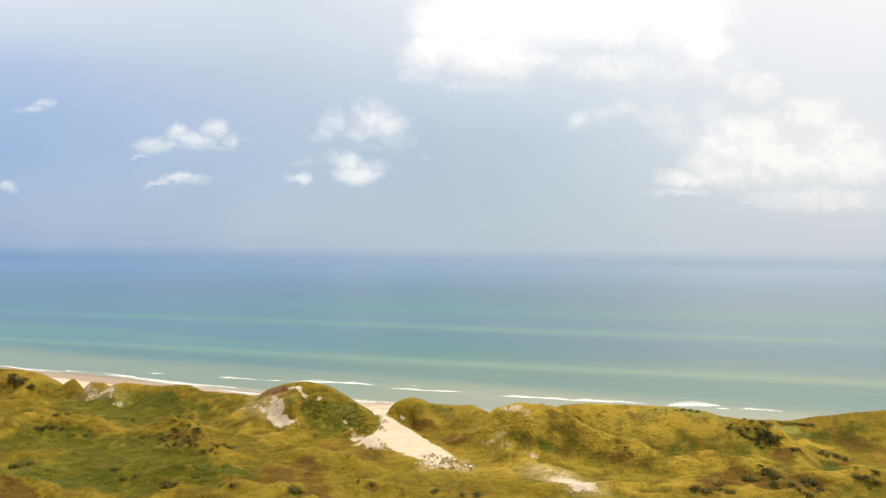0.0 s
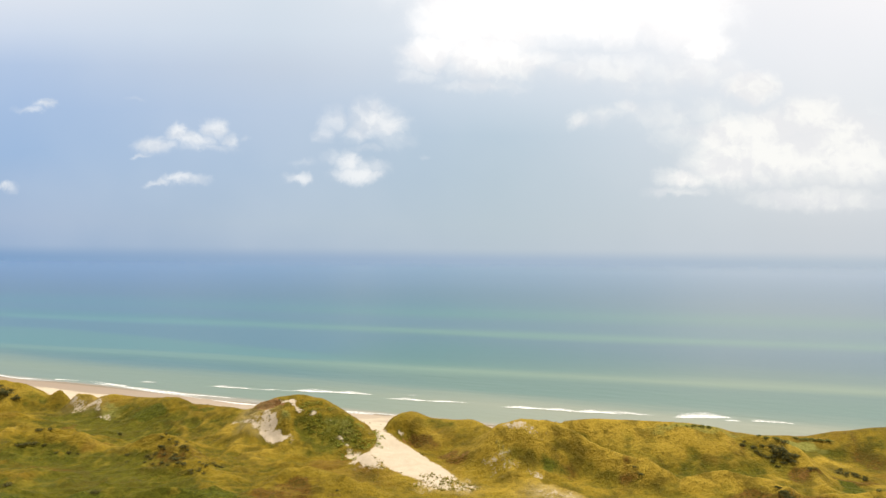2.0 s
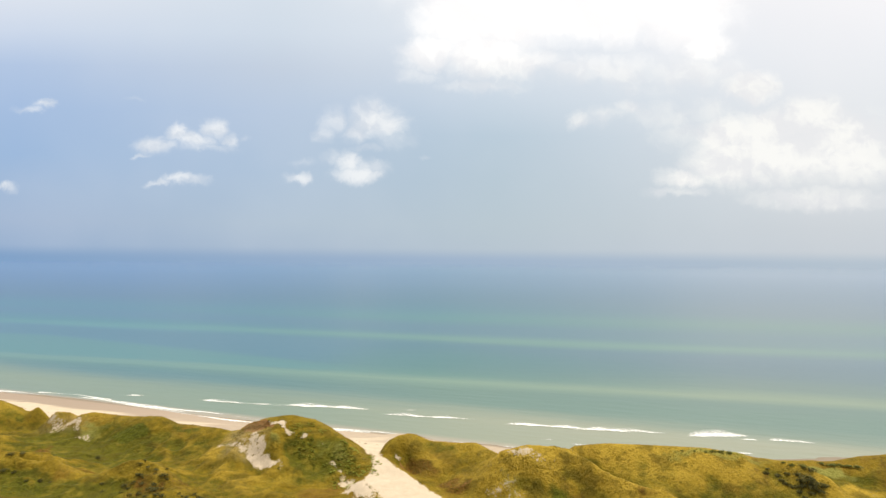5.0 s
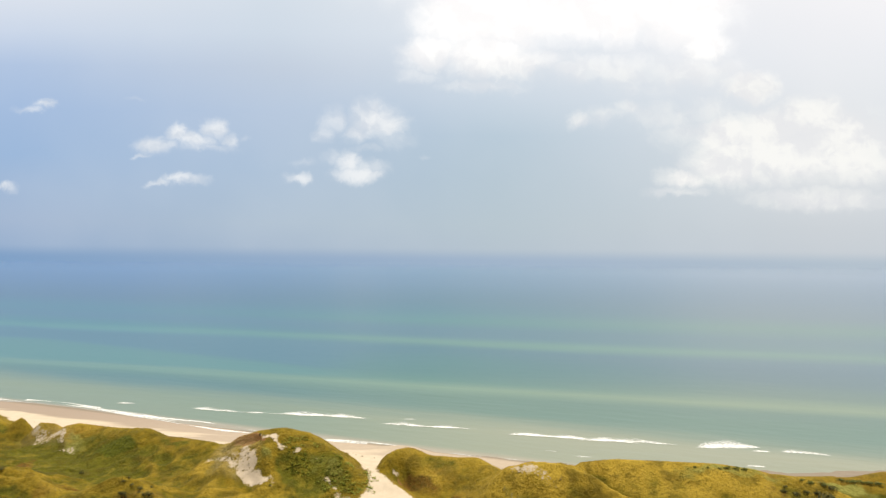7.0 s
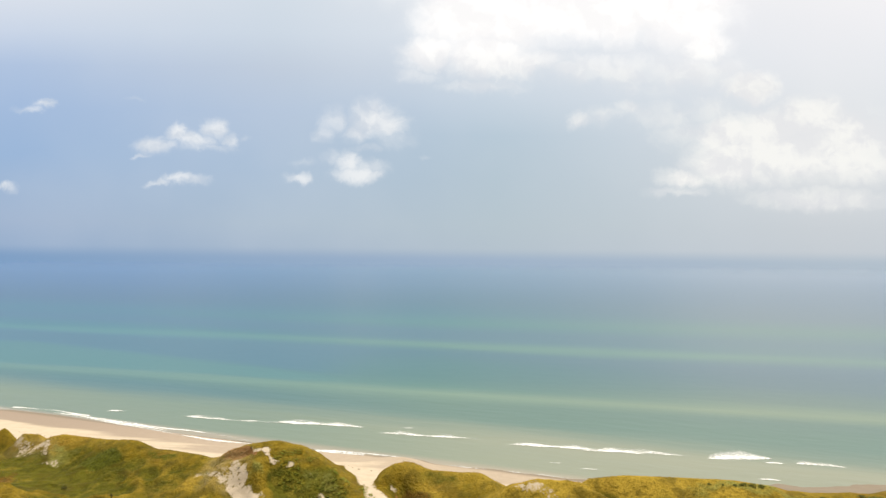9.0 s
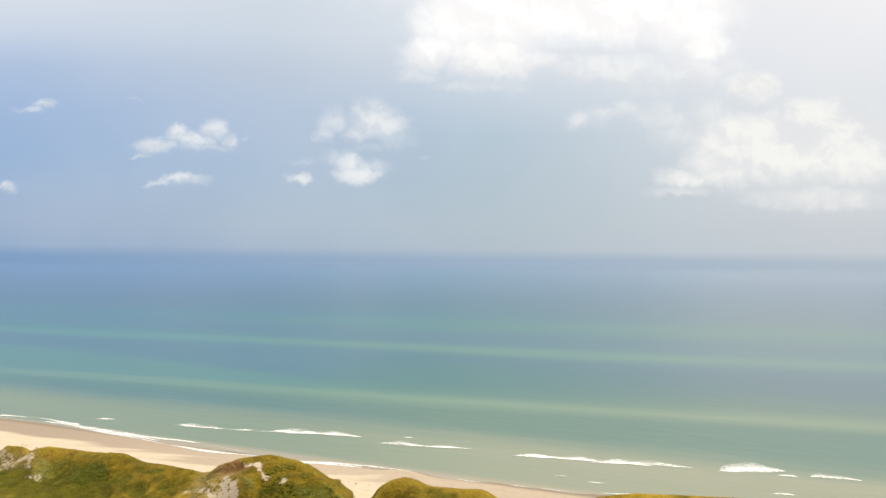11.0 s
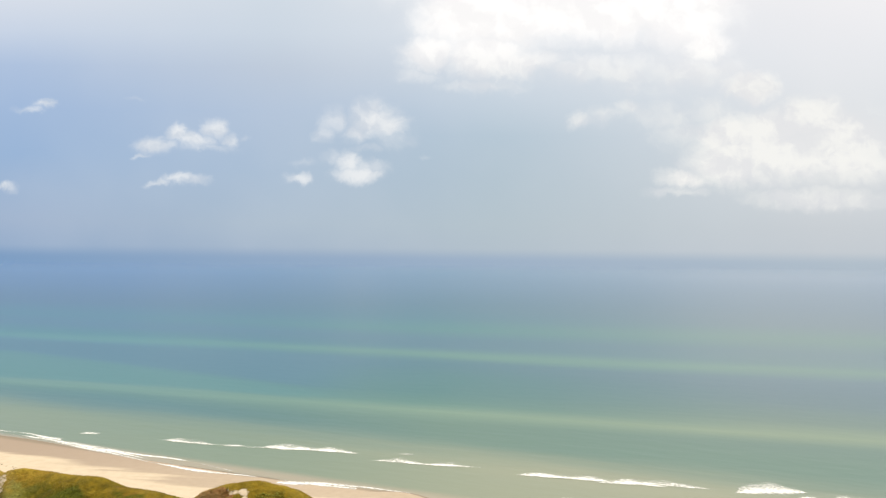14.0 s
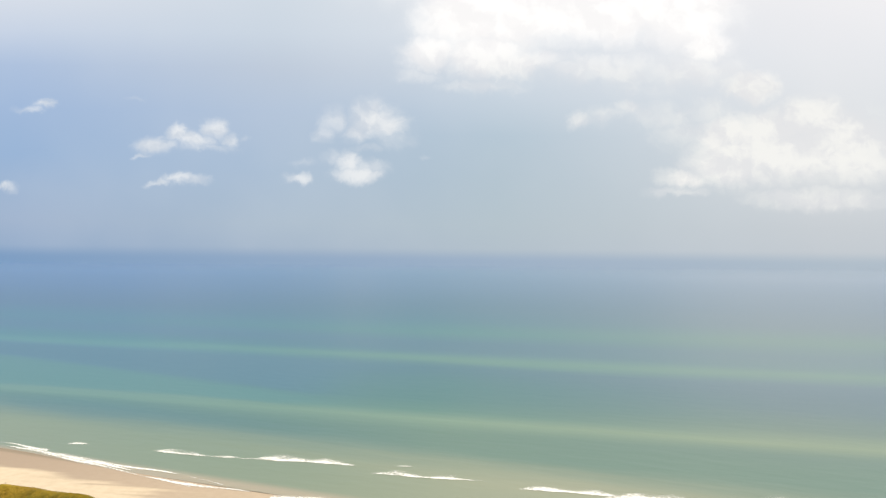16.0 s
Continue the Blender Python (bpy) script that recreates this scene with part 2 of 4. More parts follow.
# Low ridges in the hollows behind the front dunes: x, y, height, half width.
LOW = []
LOW.append([(-152, 230, 9.0, 6), (-152, 247, 9.8, 7), (-139, 244, 9.4, 7), (-127, 243, 8.2, 6)])
LOW.append([(-142, 229, 8.2, 5), (-135, 234.5, 9.2, 6), (-122, 233, 8.7, 6), (-112, 228, 7.2, 5)])
LOW.append([(-107, 226, 8.0, 6), (-95, 228.5, 10.6, 9), (-86.5, 226.5, 10.6, 9), (-78, 216, 9.0, 8), (-73, 209, 8.0, 6), (-65, 206, 6.6, 5)])
LOW.append([(-133, 200.5, 6.6, 5), (-129.5, 206, 7.2, 5), (-124, 206.5, 6.6, 5)])
LOW.append([(-97, 187.5, 6.6, 5), (-87, 188.5, 7.2, 5), (-70, 187.5, 7.0, 5), (-59.5, 187, 6.2, 5)])
LOW.append([(-71, 202, 6.6, 5), (-55, 180, 6.6, 5), (-48, 175.5, 6.6, 5), (-39.5, 178.5, 7.0, 5)])
LOW.append([(72, 202, 8.0, 5), (81, 203.5, 8.9, 6), (93.5, 201, 8.5, 6), (97.5, 196.5, 7.6, 5), (98.5, 188, 6.6, 5)])
LOW.append([(100, 229, 12.6, 9), (108, 224, 13.4, 8), (113, 218.5, 11.6, 7), (113, 209, 8.6, 6), (110, 199, 7.0, 5)])
LOW.append([(108, 191, 6.6, 4), (115, 190.5, 7.1, 5), (122, 191.5, 7.4, 5), (134, 187, 7.0, 6)])
LOW.append([(-49, 197.5, 7.0, 5), (-44.5, 203, 8.1, 6), (-38.5, 204, 8.5, 7), (-31, 201.5, 8.0, 6), (-24, 198, 6.5, 5)])
LOW.append([(-34, 179, 6.0, 4), (-28, 183.5, 6.4, 4), (-19, 183, 6.4, 4), (-9, 179, 6.0, 4)])
LOW.append([(-128, 172, 8.5, 7), (-117, 175, 8.8, 7), (-109, 177, 8.4, 6), (-102, 174, 7.0, 5)])
LOW.append([(-195, 268, 8.0, 12), (-175, 262, 8.5, 12), (-162, 268, 8.0, 9)])
LOW.append([(20, 183, 5.4, 5), (60, 184, 5.8, 6), (80, 186, 6.4, 6)])
# Floor of the sandy cut through the front dune: x, y, height, half width.
CUT = [(-18, 285, 2.2, 9), (-22, 264, 3.4, 5), (-23.5, 252, 7.6, 2.0), (-21.6, 243.5, 9.2, 0.7), (-18.5, 236.5, 8.3, 3.0), (-16, 226.5, 6.9, 7.2), (-8, 217, 5.2, 7), (-1, 210, 4.2, 5)]


def relief(x, y):
    s = seaward(x, y)
    inland = step(-s, 42, 75)
    beach = 2.7 * step(-s, 0, 52) - 0.012 * np.minimum(s, 0)
    base = np.where(s > 0, -0.05 * np.minimum(s, 250), beach)
    base = base + inland * (0.3 + 1.1 * fbm(x, y, 30, 3, 3))
    k = 0.7
    ridge = np.zeros(np.shape(x))
    for line in CRESTS + LOW:
        d, (top, wide) = along(x, y, line)
        side = 1 + 0.25 * fbm(x, y, 15, 3, 9)
        power = 1.6 if line in CRESTS else 1.25
        if line in LOW:
            top = top + 0.5
        rise = np.maximum(top - base, 0) * np.exp(-(d / (wide * side)) ** power)
        ridge += np.exp(rise / k) - 1
    h = base + k * np.log1p(ridge)
    rough = inland * step(h, 2.6, 5.0)
    h = h + rough * (1.3 * (1 - np.minimum(np.abs(fbm(x * 0.55 + 0.25 * y, y, 20, 2, 21)) * 1.4, 1)) ** 2 + 0.7 * (1 - np.minimum(np.abs(fbm(x * 0.6, y, 8, 2, 24)) * 1.4, 1)) ** 2 + 0.7 * (1 - np.minimum(np.abs(fbm(x * 0.4, y * 1.1, 9, 2, 26)) * 1.5, 1)) ** 2 - 0.25 + 0.35 * np.abs(fbm(x, y, 6.5, 2, 22)) + 0.14 * fbm(x, y, 2.2, 3, 23) - 1.0)
    d, (floor, wide) = along(x, y, CUT)
    edge = d + 0.9 * fbm(x, y, 7, 3, 12)
    floor = floor + 0.25 * fbm(x, y, 8, 2, 13)
    h = h + (floor - h) * np.where(floor > h, 1 - step(d, wide - 0.5, wide + 9), 1 - step(edge, wide - 0.5, wide + 2.4))
    ledge = step(spot(x, y, -66, 253, 9, 2.6, -10), 0.0, 0.5)
    h = h - 2.0 * ledge
    hollow = step(spot(x, y, -60.5, 240, 5, 10, 30), 0.0, 0.7)
    h = h - 1.9 * hollow
    h = h + 1.3 * step(spot(x, y, -54, 243.5, 9, 3.2, -52), 0.0, 0.8)
    far = step(np.hypot(x, y - 200), 300, 600)
    return h + far * inland * (4 + 5 * fbm(x, y, 90, 3, 30))


def spot(x, y, cx, cy, a, b, turn):
    c, n = math.cos(radians(turn)), math.sin(radians(turn))
    p, q = ((x - cx) * c + (y - cy) * n) / a, (-(x - cx) * n + (y - cy) * c) / b
    return 1 - np.hypot(p, q)


# Bare sand in the dunes: x, y, half lengths, turn, strength.
BARE = [
    (-144.1, 283.5, 5.1, 2.0, -27, 0.75), (-141.8, 280.7, 4.5, 1.6, -22, 0.5), (-149.4, 284.8, 12.4, 2.8, -20, 0.5), (-150.2, 282.9, 3.8, 2.0, -16, 0.55),
    (-135.9, 275.4, 3.9, 1.7, -10, 0.5), (-75.3, 251.0, 2.7, 1.1, -31, 0.5), (-69.2, 247.4, 4.8, 1.4, -33, 0.66), (-63.5, 246.8, 5.4, 3.4, -50, 0.78),
    (-60.0, 242.2, 8.2, 2.2, -33, 0.92), (-54.5, 238.8, 4.0, 1.7, -38, 0.88), (-55.0, 250.5, 6.6, 1.1, -29, 0.85), (-46.3, 247.0, 2.2, 0.9, 25, 0.85),
]
BARE += [
    (-36.0, 238.6, 3.4, 0.9, -40, 0.7), (-31.5, 235.3, 3.8, 1.0, -42, 0.6), (-34.8, 242.3, 11.3, 5.0, -25, 0.12), (-28.0, 228.1, 8.8, 2.5, -68, 0.8),
    (-23.9, 221.8, 7.8, 4.0, -58, 0.95), (-14.8, 245.5, 1.7, 0.6, 0, 0.75), (-2.3, 205.5, 6.7, 5.8, -7, 0.85), (6.9, 205.1, 6.2, 5.3, -12, 0.56),
    (25.0, 221.0, 8.6, 1.6, -18, 0.58), (18.6, 214.0, 8.6, 4.6, -35, 0.33), (27.5, 208.4, 4.8, 2.0, -35, 0.46), (38.5, 186.4, 9.5, 4.4, -57, 0.95), (31.0, 197.0, 6.0, 2.6, -50, 0.45),
]


def bare_sand(x, y, h):
    """0 grown over, 1 bare sand."""
    s = seaward(x, y)
    out = step(-h, -4.8, -3.4) * step(s - 16 * step(x, 60, 110), -62, -52)
    d, (floor, wide) = along(x, y, CUT)
    out = np.maximum(out, step(wide + 2.2 - d, 0, 3.2))
    wx, wy = x + 1.6 * fbm(x, y, 6, 3, 61), y + 1.6 * fbm(x, y, 6, 3, 62)
    for cx, cy, a, b, turn, top in BARE:
        out = np.maximum(out, top * step(spot(wx, wy, cx, cy, a * 1.15, b * 1.15, turn), -0.25, 0.75))
    return np.clip(out, 0, 1)


# ---- materials ----
def material(name):
    m = bpy.data.materials.new(name)
    m.use_nodes = True
    t = m.node_tree
    return m, t, t.nodes["Principled BSDF"]


def bump(t, shader, height, strength, distance):
    b = node(t, "ShaderNodeBump")
    b.inputs["Strength"].default_value = strength
    b.inputs["Distance"].default_value = distance
    plug(t, b.inputs["Height"], height)
    plug(t, shader.inputs["Normal"], b.outputs[0])


def shore_distance(t, where):
    sep = node(t, "ShaderNodeSeparateXYZ")
    plug(t, sep.inputs[0], where)
    a = calc(t, "MULTIPLY_ADD", sep.outputs[0], -SHORE_SLOPE, -295.0)
    return calc(t, "MULTIPLY", calc(t, "ADD", sep.outputs[1], a), ACROSS), sep


def ground_material():
    m, t, shader = material("dune_ground")
    where = node(t, "ShaderNodeNewGeometry").outputs["Position"]
    s, sep = shore_distance(t, where)
    sandy = node(t, "ShaderNodeAttribute", attribute_name="sandy").outputs["Fac"]
    lush = node(t, "ShaderNodeAttribute", attribute_name="lush").outputs["Fac"]
    n1 = rough_noise(t, where, 0.045, 5).outputs[0]
    strand = node(t, "ShaderNodeMapping")
    plug(t, strand.inputs["Vector"], where)
    strand.inputs["Rotation"].default_value = (0.0, 0.0, 0.34)
    strand.inputs["Scale"].default_value = (0.22, 1.6, 1.0)
    tide = rough_noise(t, strand.outputs[0], 0.05, 3).outputs[0]
    n2 = rough_noise(t, where, 0.35, 5, 0.6).outputs[0]
    n3 = rough_noise(t, where, 1.3, 6, 0.7).outputs[0]
    gold = blend(t, span(t, n2, 0.3, 0.7), (0.27, 0.182, 0.013), (0.17, 0.124, 0.009))
    gold = blend(t, span(t, n1, 0.52, 0.7), gold, (0.19, 0.103, 0.014))
    green = blend(t, span(t, n2, 0.35, 0.7), (0.130, 0.120, 0.008), (0.072, 0.072, 0.005))
    # lush, rust and pale also carry painted shading of crests and hollows
    rust = node(t, "ShaderNodeAttribute", attribute_name="rust").outputs["Fac"]
    pale = node(t, "ShaderNodeAttribute", attribute_name="pale").outputs["Fac"]
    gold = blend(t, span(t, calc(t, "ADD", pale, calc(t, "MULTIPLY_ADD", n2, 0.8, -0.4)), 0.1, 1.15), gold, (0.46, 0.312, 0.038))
    mixer = calc(t, "ADD", lush, calc(t, "MULTIPLY", calc(t, "SUBTRACT", n2, 0.5), 0.9))
    grown = blend(t, span(t, mixer, 0.2, 0.85), gold, green)
    heath = blend(t, span(t, n3, 0.4, 0.65), (0.175, 0.088, 0.012), (0.088, 0.058, 0.009))
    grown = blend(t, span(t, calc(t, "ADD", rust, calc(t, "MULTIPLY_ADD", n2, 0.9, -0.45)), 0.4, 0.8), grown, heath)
    n4 = rough_noise(t, where, 0.13, 4, 0.6).outputs[0]
    grown = blend(t, calc(t, "MULTIPLY", span(t, n4, 0.5, 0.66), 0.62), grown, (0.092, 0.069, 0.007))
    grown = blend(t, calc(t, "MULTIPLY", span(t, n4, 0.46, 0.32), 0.35), grown, (0.40, 0.29, 0.035))
    grown = blend(t, calc(t, "MULTIPLY", span(t, n3, 0.48, 0.66), 0.56), grown, (0.104, 0.077, 0.009))
    soil = node(t, "ShaderNodeAttribute", attribute_name="soil").outputs["Fac"]
    sage = node(t, "ShaderNodeAttribute", attribute_name="sage").outputs["Fac"]
    fern_shade = node(t, "ShaderNodeAttribute", attribute_name="fern_shade").outputs["Fac"]
    ripple = calc(t, "MULTIPLY_ADD", n2, 0.8, -0.4)
    grown = blend(t, span(t, calc(t, "ADD", sage, ripple), 0.25, 0.8), grown, blend(t, span(t, n3, 0.4, 0.65), (0.285, 0.268, 0.062), (0.18, 0.175, 0.032)))
    grown = blend(t, span(t, calc(t, "ADD", fern_shade, ripple), 0.25, 0.8), grown, blend(t, span(t, n3, 0.38, 0.62), (0.115, 0.118, 0.008), (0.055, 0.062, 0.004)))
    grown = blend(t, span(t, calc(t, "ADD", soil, ripple), 0.35, 0.75), grown, blend(t, span(t, n3, 0.35, 0.65), (0.32, 0.16, 0.055), (0.20, 0.095, 0.03)))
    sand = blend(t, span(t, n2, 0.25, 0.75), (0.585, 0.485, 0.365), (0.51, 0.42, 0.31))
    edge = calc(t, "ADD", s, calc(t, "MULTIPLY_ADD", tide, 44.0, -22.0))
    sand = blend(t, calc(t, "MULTIPLY", span(t, edge, -22.0, -15.0), span(t, sep.outputs[0], -40.0, -190.0, 0.5, 0.9)), sand, (0.30, 0.235, 0.185))
    sand = blend(t, span(t, s, -3.5, -0.5), sand, (0.25, 0.205, 0.155))
    ragged = calc(t, "ADD", sandy, calc(t, "ADD", calc(t, "MULTIPLY_ADD", n3, 1.5, -0.75), calc(t, "MULTIPLY_ADD", n2, 1.1, -0.55)))
    veil = node(t, "ShaderNodeAttribute", attribute_name="veil").outputs["Fac"]
    veil = calc(t, "MULTIPLY", veil, span(t, calc(t, "ADD", n3, calc(t, "MULTIPLY", n2, 0.6)), 0.45, 1.0))
    cover = span(t, ragged, 0.36, 0.72)
    grown = blend(t, veil, grown, (0.50, 0.385, 0.18))
    plug(t, shader.inputs["Base Color"], blend(t, cover, grown, sand))
    shader.inputs["Roughness"].default_value = 0.9
    shader.inputs["Specular IOR Level"].default_value = 0.15
    tuft = calc(t, "MULTIPLY", calc(t, "ADD", calc(t, "MULTIPLY", n3, 0.7), calc(t, "ADD", n2, -0.85)), calc(t, "SUBTRACT", 1.15, cover))
    bump(t, shader, tuft, 1.0, 0.85)
    return m


def sea_material():
    m, t, shader = material("sea_water")
    where = node(t, "ShaderNodeNewGeometry").outputs["Position"]
    s, sep = shore_distance(t, where)
    lane = node(t, "ShaderNodeCombineXYZ")
    plug(t, lane.inputs[0], calc(t, "MULTIPLY", calc(t, "ADD", sep.outputs[0], calc(t, "MULTIPLY", s, 0.35)), 0.16))
    plug(t, lane.inputs[1], s)
    streak = rough_noise(t, lane.outputs[0], 0.02, 5, 0.6).outputs[0]
    broad = rough_noise(t, lane.outputs[0], 0.011, 2, 0.5).outputs[0]
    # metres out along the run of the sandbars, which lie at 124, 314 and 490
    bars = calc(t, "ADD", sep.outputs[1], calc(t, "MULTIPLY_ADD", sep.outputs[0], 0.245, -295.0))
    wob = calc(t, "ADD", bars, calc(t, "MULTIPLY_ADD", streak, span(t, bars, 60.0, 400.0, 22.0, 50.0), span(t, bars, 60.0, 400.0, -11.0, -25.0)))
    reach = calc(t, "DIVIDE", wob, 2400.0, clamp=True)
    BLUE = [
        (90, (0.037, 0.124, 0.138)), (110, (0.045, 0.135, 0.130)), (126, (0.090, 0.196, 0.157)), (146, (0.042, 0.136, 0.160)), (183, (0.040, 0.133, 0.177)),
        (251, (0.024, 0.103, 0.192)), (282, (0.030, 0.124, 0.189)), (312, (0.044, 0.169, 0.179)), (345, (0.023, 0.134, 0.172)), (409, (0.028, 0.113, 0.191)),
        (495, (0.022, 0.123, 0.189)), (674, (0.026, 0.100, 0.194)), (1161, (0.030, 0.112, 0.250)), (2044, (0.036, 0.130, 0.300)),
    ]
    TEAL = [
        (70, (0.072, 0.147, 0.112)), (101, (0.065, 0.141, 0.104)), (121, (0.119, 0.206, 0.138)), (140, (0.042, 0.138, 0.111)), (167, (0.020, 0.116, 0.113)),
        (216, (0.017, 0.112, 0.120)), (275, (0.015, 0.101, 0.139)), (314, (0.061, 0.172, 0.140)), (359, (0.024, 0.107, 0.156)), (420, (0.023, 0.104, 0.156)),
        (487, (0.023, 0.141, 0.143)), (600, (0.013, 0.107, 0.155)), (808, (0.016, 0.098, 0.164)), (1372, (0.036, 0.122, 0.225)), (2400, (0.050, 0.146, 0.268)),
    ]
    GLARE_WATER = [
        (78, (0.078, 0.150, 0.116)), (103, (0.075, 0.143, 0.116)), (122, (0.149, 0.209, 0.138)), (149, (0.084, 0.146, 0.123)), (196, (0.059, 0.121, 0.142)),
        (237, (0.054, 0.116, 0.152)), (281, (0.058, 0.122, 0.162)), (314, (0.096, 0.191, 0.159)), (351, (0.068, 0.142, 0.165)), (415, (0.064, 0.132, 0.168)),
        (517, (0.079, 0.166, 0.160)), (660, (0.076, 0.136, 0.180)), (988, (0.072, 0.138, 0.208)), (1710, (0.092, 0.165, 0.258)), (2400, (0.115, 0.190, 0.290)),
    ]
    blue, teal, glare_water = (ramp(t, reach, [(out / 2400, col) for out, col in rows]) for rows in (BLUE, TEAL, GLARE_WATER))
    # paler towards +x: sky glare put into the water colour by bearing
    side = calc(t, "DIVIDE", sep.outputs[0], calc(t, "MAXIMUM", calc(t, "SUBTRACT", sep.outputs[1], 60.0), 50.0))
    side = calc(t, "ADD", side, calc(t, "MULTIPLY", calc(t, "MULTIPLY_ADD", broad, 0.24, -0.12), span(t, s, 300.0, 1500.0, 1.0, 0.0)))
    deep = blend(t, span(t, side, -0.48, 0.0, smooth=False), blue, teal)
    deep = blend(t, span(t, side, 0.0, 0.48, smooth=False), deep, glare_water)
    # a green wedge between the sandbars, narrowing along the shore
    rim = span(t, sep.outputs[0], -350.0, -80.0, 232.0, 158.0, smooth=False)
    wedge = calc(t, "MULTIPLY", span(t, sep.outputs[0], -40.0, -110.0), calc(t, "MULTIPLY", span(t, wob, 130.0, 142.0), span(t, calc(t, "SUBTRACT", wob, rim), 10.0, -14.0)))
    deep = blend(t, calc(t, "MULTIPLY", wedge, 0.85), deep, (0.042, 0.155, 0.156))
    dip = calc(t, "MULTIPLY", span(t, sep.outputs[0], -40.0, -110.0), calc(t, "MULTIPLY", span(t, calc(t, "SUBTRACT", wob, rim), -6.0, 12.0), span(t, wob, 296.0, 270.0)))
    deep = blend(t, calc(t, "MULTIPLY", dip, 0.9), deep, (0.030, 0.118, 0.172))
    # sand stirred up inside the first bar
    drift = calc(t, "ADD", s, calc(t, "MULTIPLY_ADD", streak, 56.0, -28.0))
    silt = blend(t, span(t, side, -0.45, 0.3), (0.155, 0.205, 0.13), (0.25, 0.255, 0.17))
    deep = blend(t, calc(t, "MULTIPLY", span(t, drift, 76.0, 34.0), span(t, broad, 0.3, 0.6, 0.8, 1.0)), deep, silt)
    plume = calc(t, "MULTIPLY", span(t, drift, 40.0, 20.0), span(t, broad, 0.35, 0.6))
    deep = blend(t, calc(t, "MULTIPLY", plume, 0.5), deep, (0.14, 0.19, 0.138))
    deep = blend(t, span(t, s, 7.0, 0.0), deep, (0.30, 0.265, 0.19))
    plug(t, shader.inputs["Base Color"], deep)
    # haze painted as opacity: the sea thins out from 2300 to 4800 m
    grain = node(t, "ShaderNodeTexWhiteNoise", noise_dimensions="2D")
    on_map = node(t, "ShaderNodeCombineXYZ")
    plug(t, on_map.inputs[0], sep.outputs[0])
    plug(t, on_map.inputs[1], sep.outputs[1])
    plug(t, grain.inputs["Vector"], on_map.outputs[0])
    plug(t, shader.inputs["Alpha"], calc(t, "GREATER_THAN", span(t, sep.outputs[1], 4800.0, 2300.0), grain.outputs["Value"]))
    shader.inputs["Roughness"].default_value = 0.3
    shader.inputs["Specular IOR Level"].default_value = 1.0
    shader.inputs["IOR"].default_value = 1.33
    w = node(t, "ShaderNodeCombineXYZ")
    plug(t, w.inputs[0], calc(t, "MULTIPLY", calc(t, "ADD", sep.outputs[0], calc(t, "MULTIPLY", s, 0.35)), 0.3))
    plug(t, w.inputs[1], s)
    swell = rough_noise(t, w.outputs[0], 0.16, 6, 0.62).outputs[0]
    swell = calc(t, "MULTIPLY", swell, span(t, s, 150.0, 1200.0, 1.0, 0.0))
    bump(t, shader, swell, 0.2, 0.6)
    return m


def foam_material():
    m, t, shader = material("sea_foam")
    where = node(t, "ShaderNodeNewGeometry").outputs["Position"]
    n = rough_noise(t, where, 0.9, 5, 0.65).outputs[0]
    thick = node(t, "ShaderNodeAttribute", attribute_name="thick").outputs["Fac"]
    plug(t, shader.inputs["Base Color"], blend(t, span(t, n, 0.35, 0.6), (0.74, 0.74, 0.71), (0.82, 0.82, 0.80)))
    lace = calc(t, "ADD", thick, calc(t, "MULTIPLY_ADD", n, 2.6, -1.3))
    plug(t, shader.inputs["Alpha"], span(t, lace, -0.2, 1.15))
    shader.inputs["Roughness"].default_value = 0.8
    bump(t, shader, n, 0.3, 0.15)
    return m


GROUND, SEA, FOAM = ground_material(), sea_material(), foam_material()


def sheet(name, xs, ys, zs, mat, smooth=True):
    """A mesh from three equal grids of coordinates."""
    rows, cols = xs.shape
    me = bpy.data.meshes.new(name)
    co = np.stack([xs, ys, zs], -1).reshape(-1, 3)
    idx = np.arange(rows * cols).reshape(rows, cols)
    quads = np.stack([idx[:-1, :-1], idx[:-1, 1:], idx[1:, 1:], idx[1:, :-1]], -1).reshape(-1, 4)
    me.vertices.add(len(co))
    me.vertices.foreach_set("co", co.ravel())
    me.loops.add(quads.size)
    me.loops.foreach_set("vertex_index", quads.ravel())
    me.polygons.add(len(quads))
    me.polygons.foreach_set("loop_start", np.arange(len(quads)) * 4)
    me.polygons.foreach_set("use_smooth", np.full(len(quads), smooth))
    me.update(calc_edges=True)
    me.materials.append(mat)
    return new(name, me)


def spaced(lo, hi, fine, far_lo, far_hi, count=26):
    mid = np.arange(lo, hi + fine / 2, fine)
    out = np.geomspace(1.0, 1.0 + far_hi - hi, count)[1:] - 1 + hi + fine
    inn = lo - fine - (np.geomspace(1.0, 1.0 + lo - far_lo, count)[1:] - 1)
    return np.concatenate([inn[::-1], mid, out])


# ---- ground and sea ----
gx, gy = np.meshgrid(spaced(-240, 185, 0.5, -4600, 4600), np.concatenate([-60 - (np.geomspace(1.0, 4500.0, 26)[:0:-1] - 1), np.arange(-60, 165, 2.0), spaced(165, 385, 0.5, 0, 1500)[25:]]))
gz = relief(gx, gy)
ground = tagged(sheet("ground", gx, gy, gz, GROUND), "rolling coastal dunes of golden grass and pale sand", "dunes", kind="structure")
sandy = bare_sand(gx, gy, gz)
attr = ground.data.attributes.new("sandy", "FLOAT", "POINT")
attr.data.foreach_set("value", sandy.ravel().astype(np.float32))


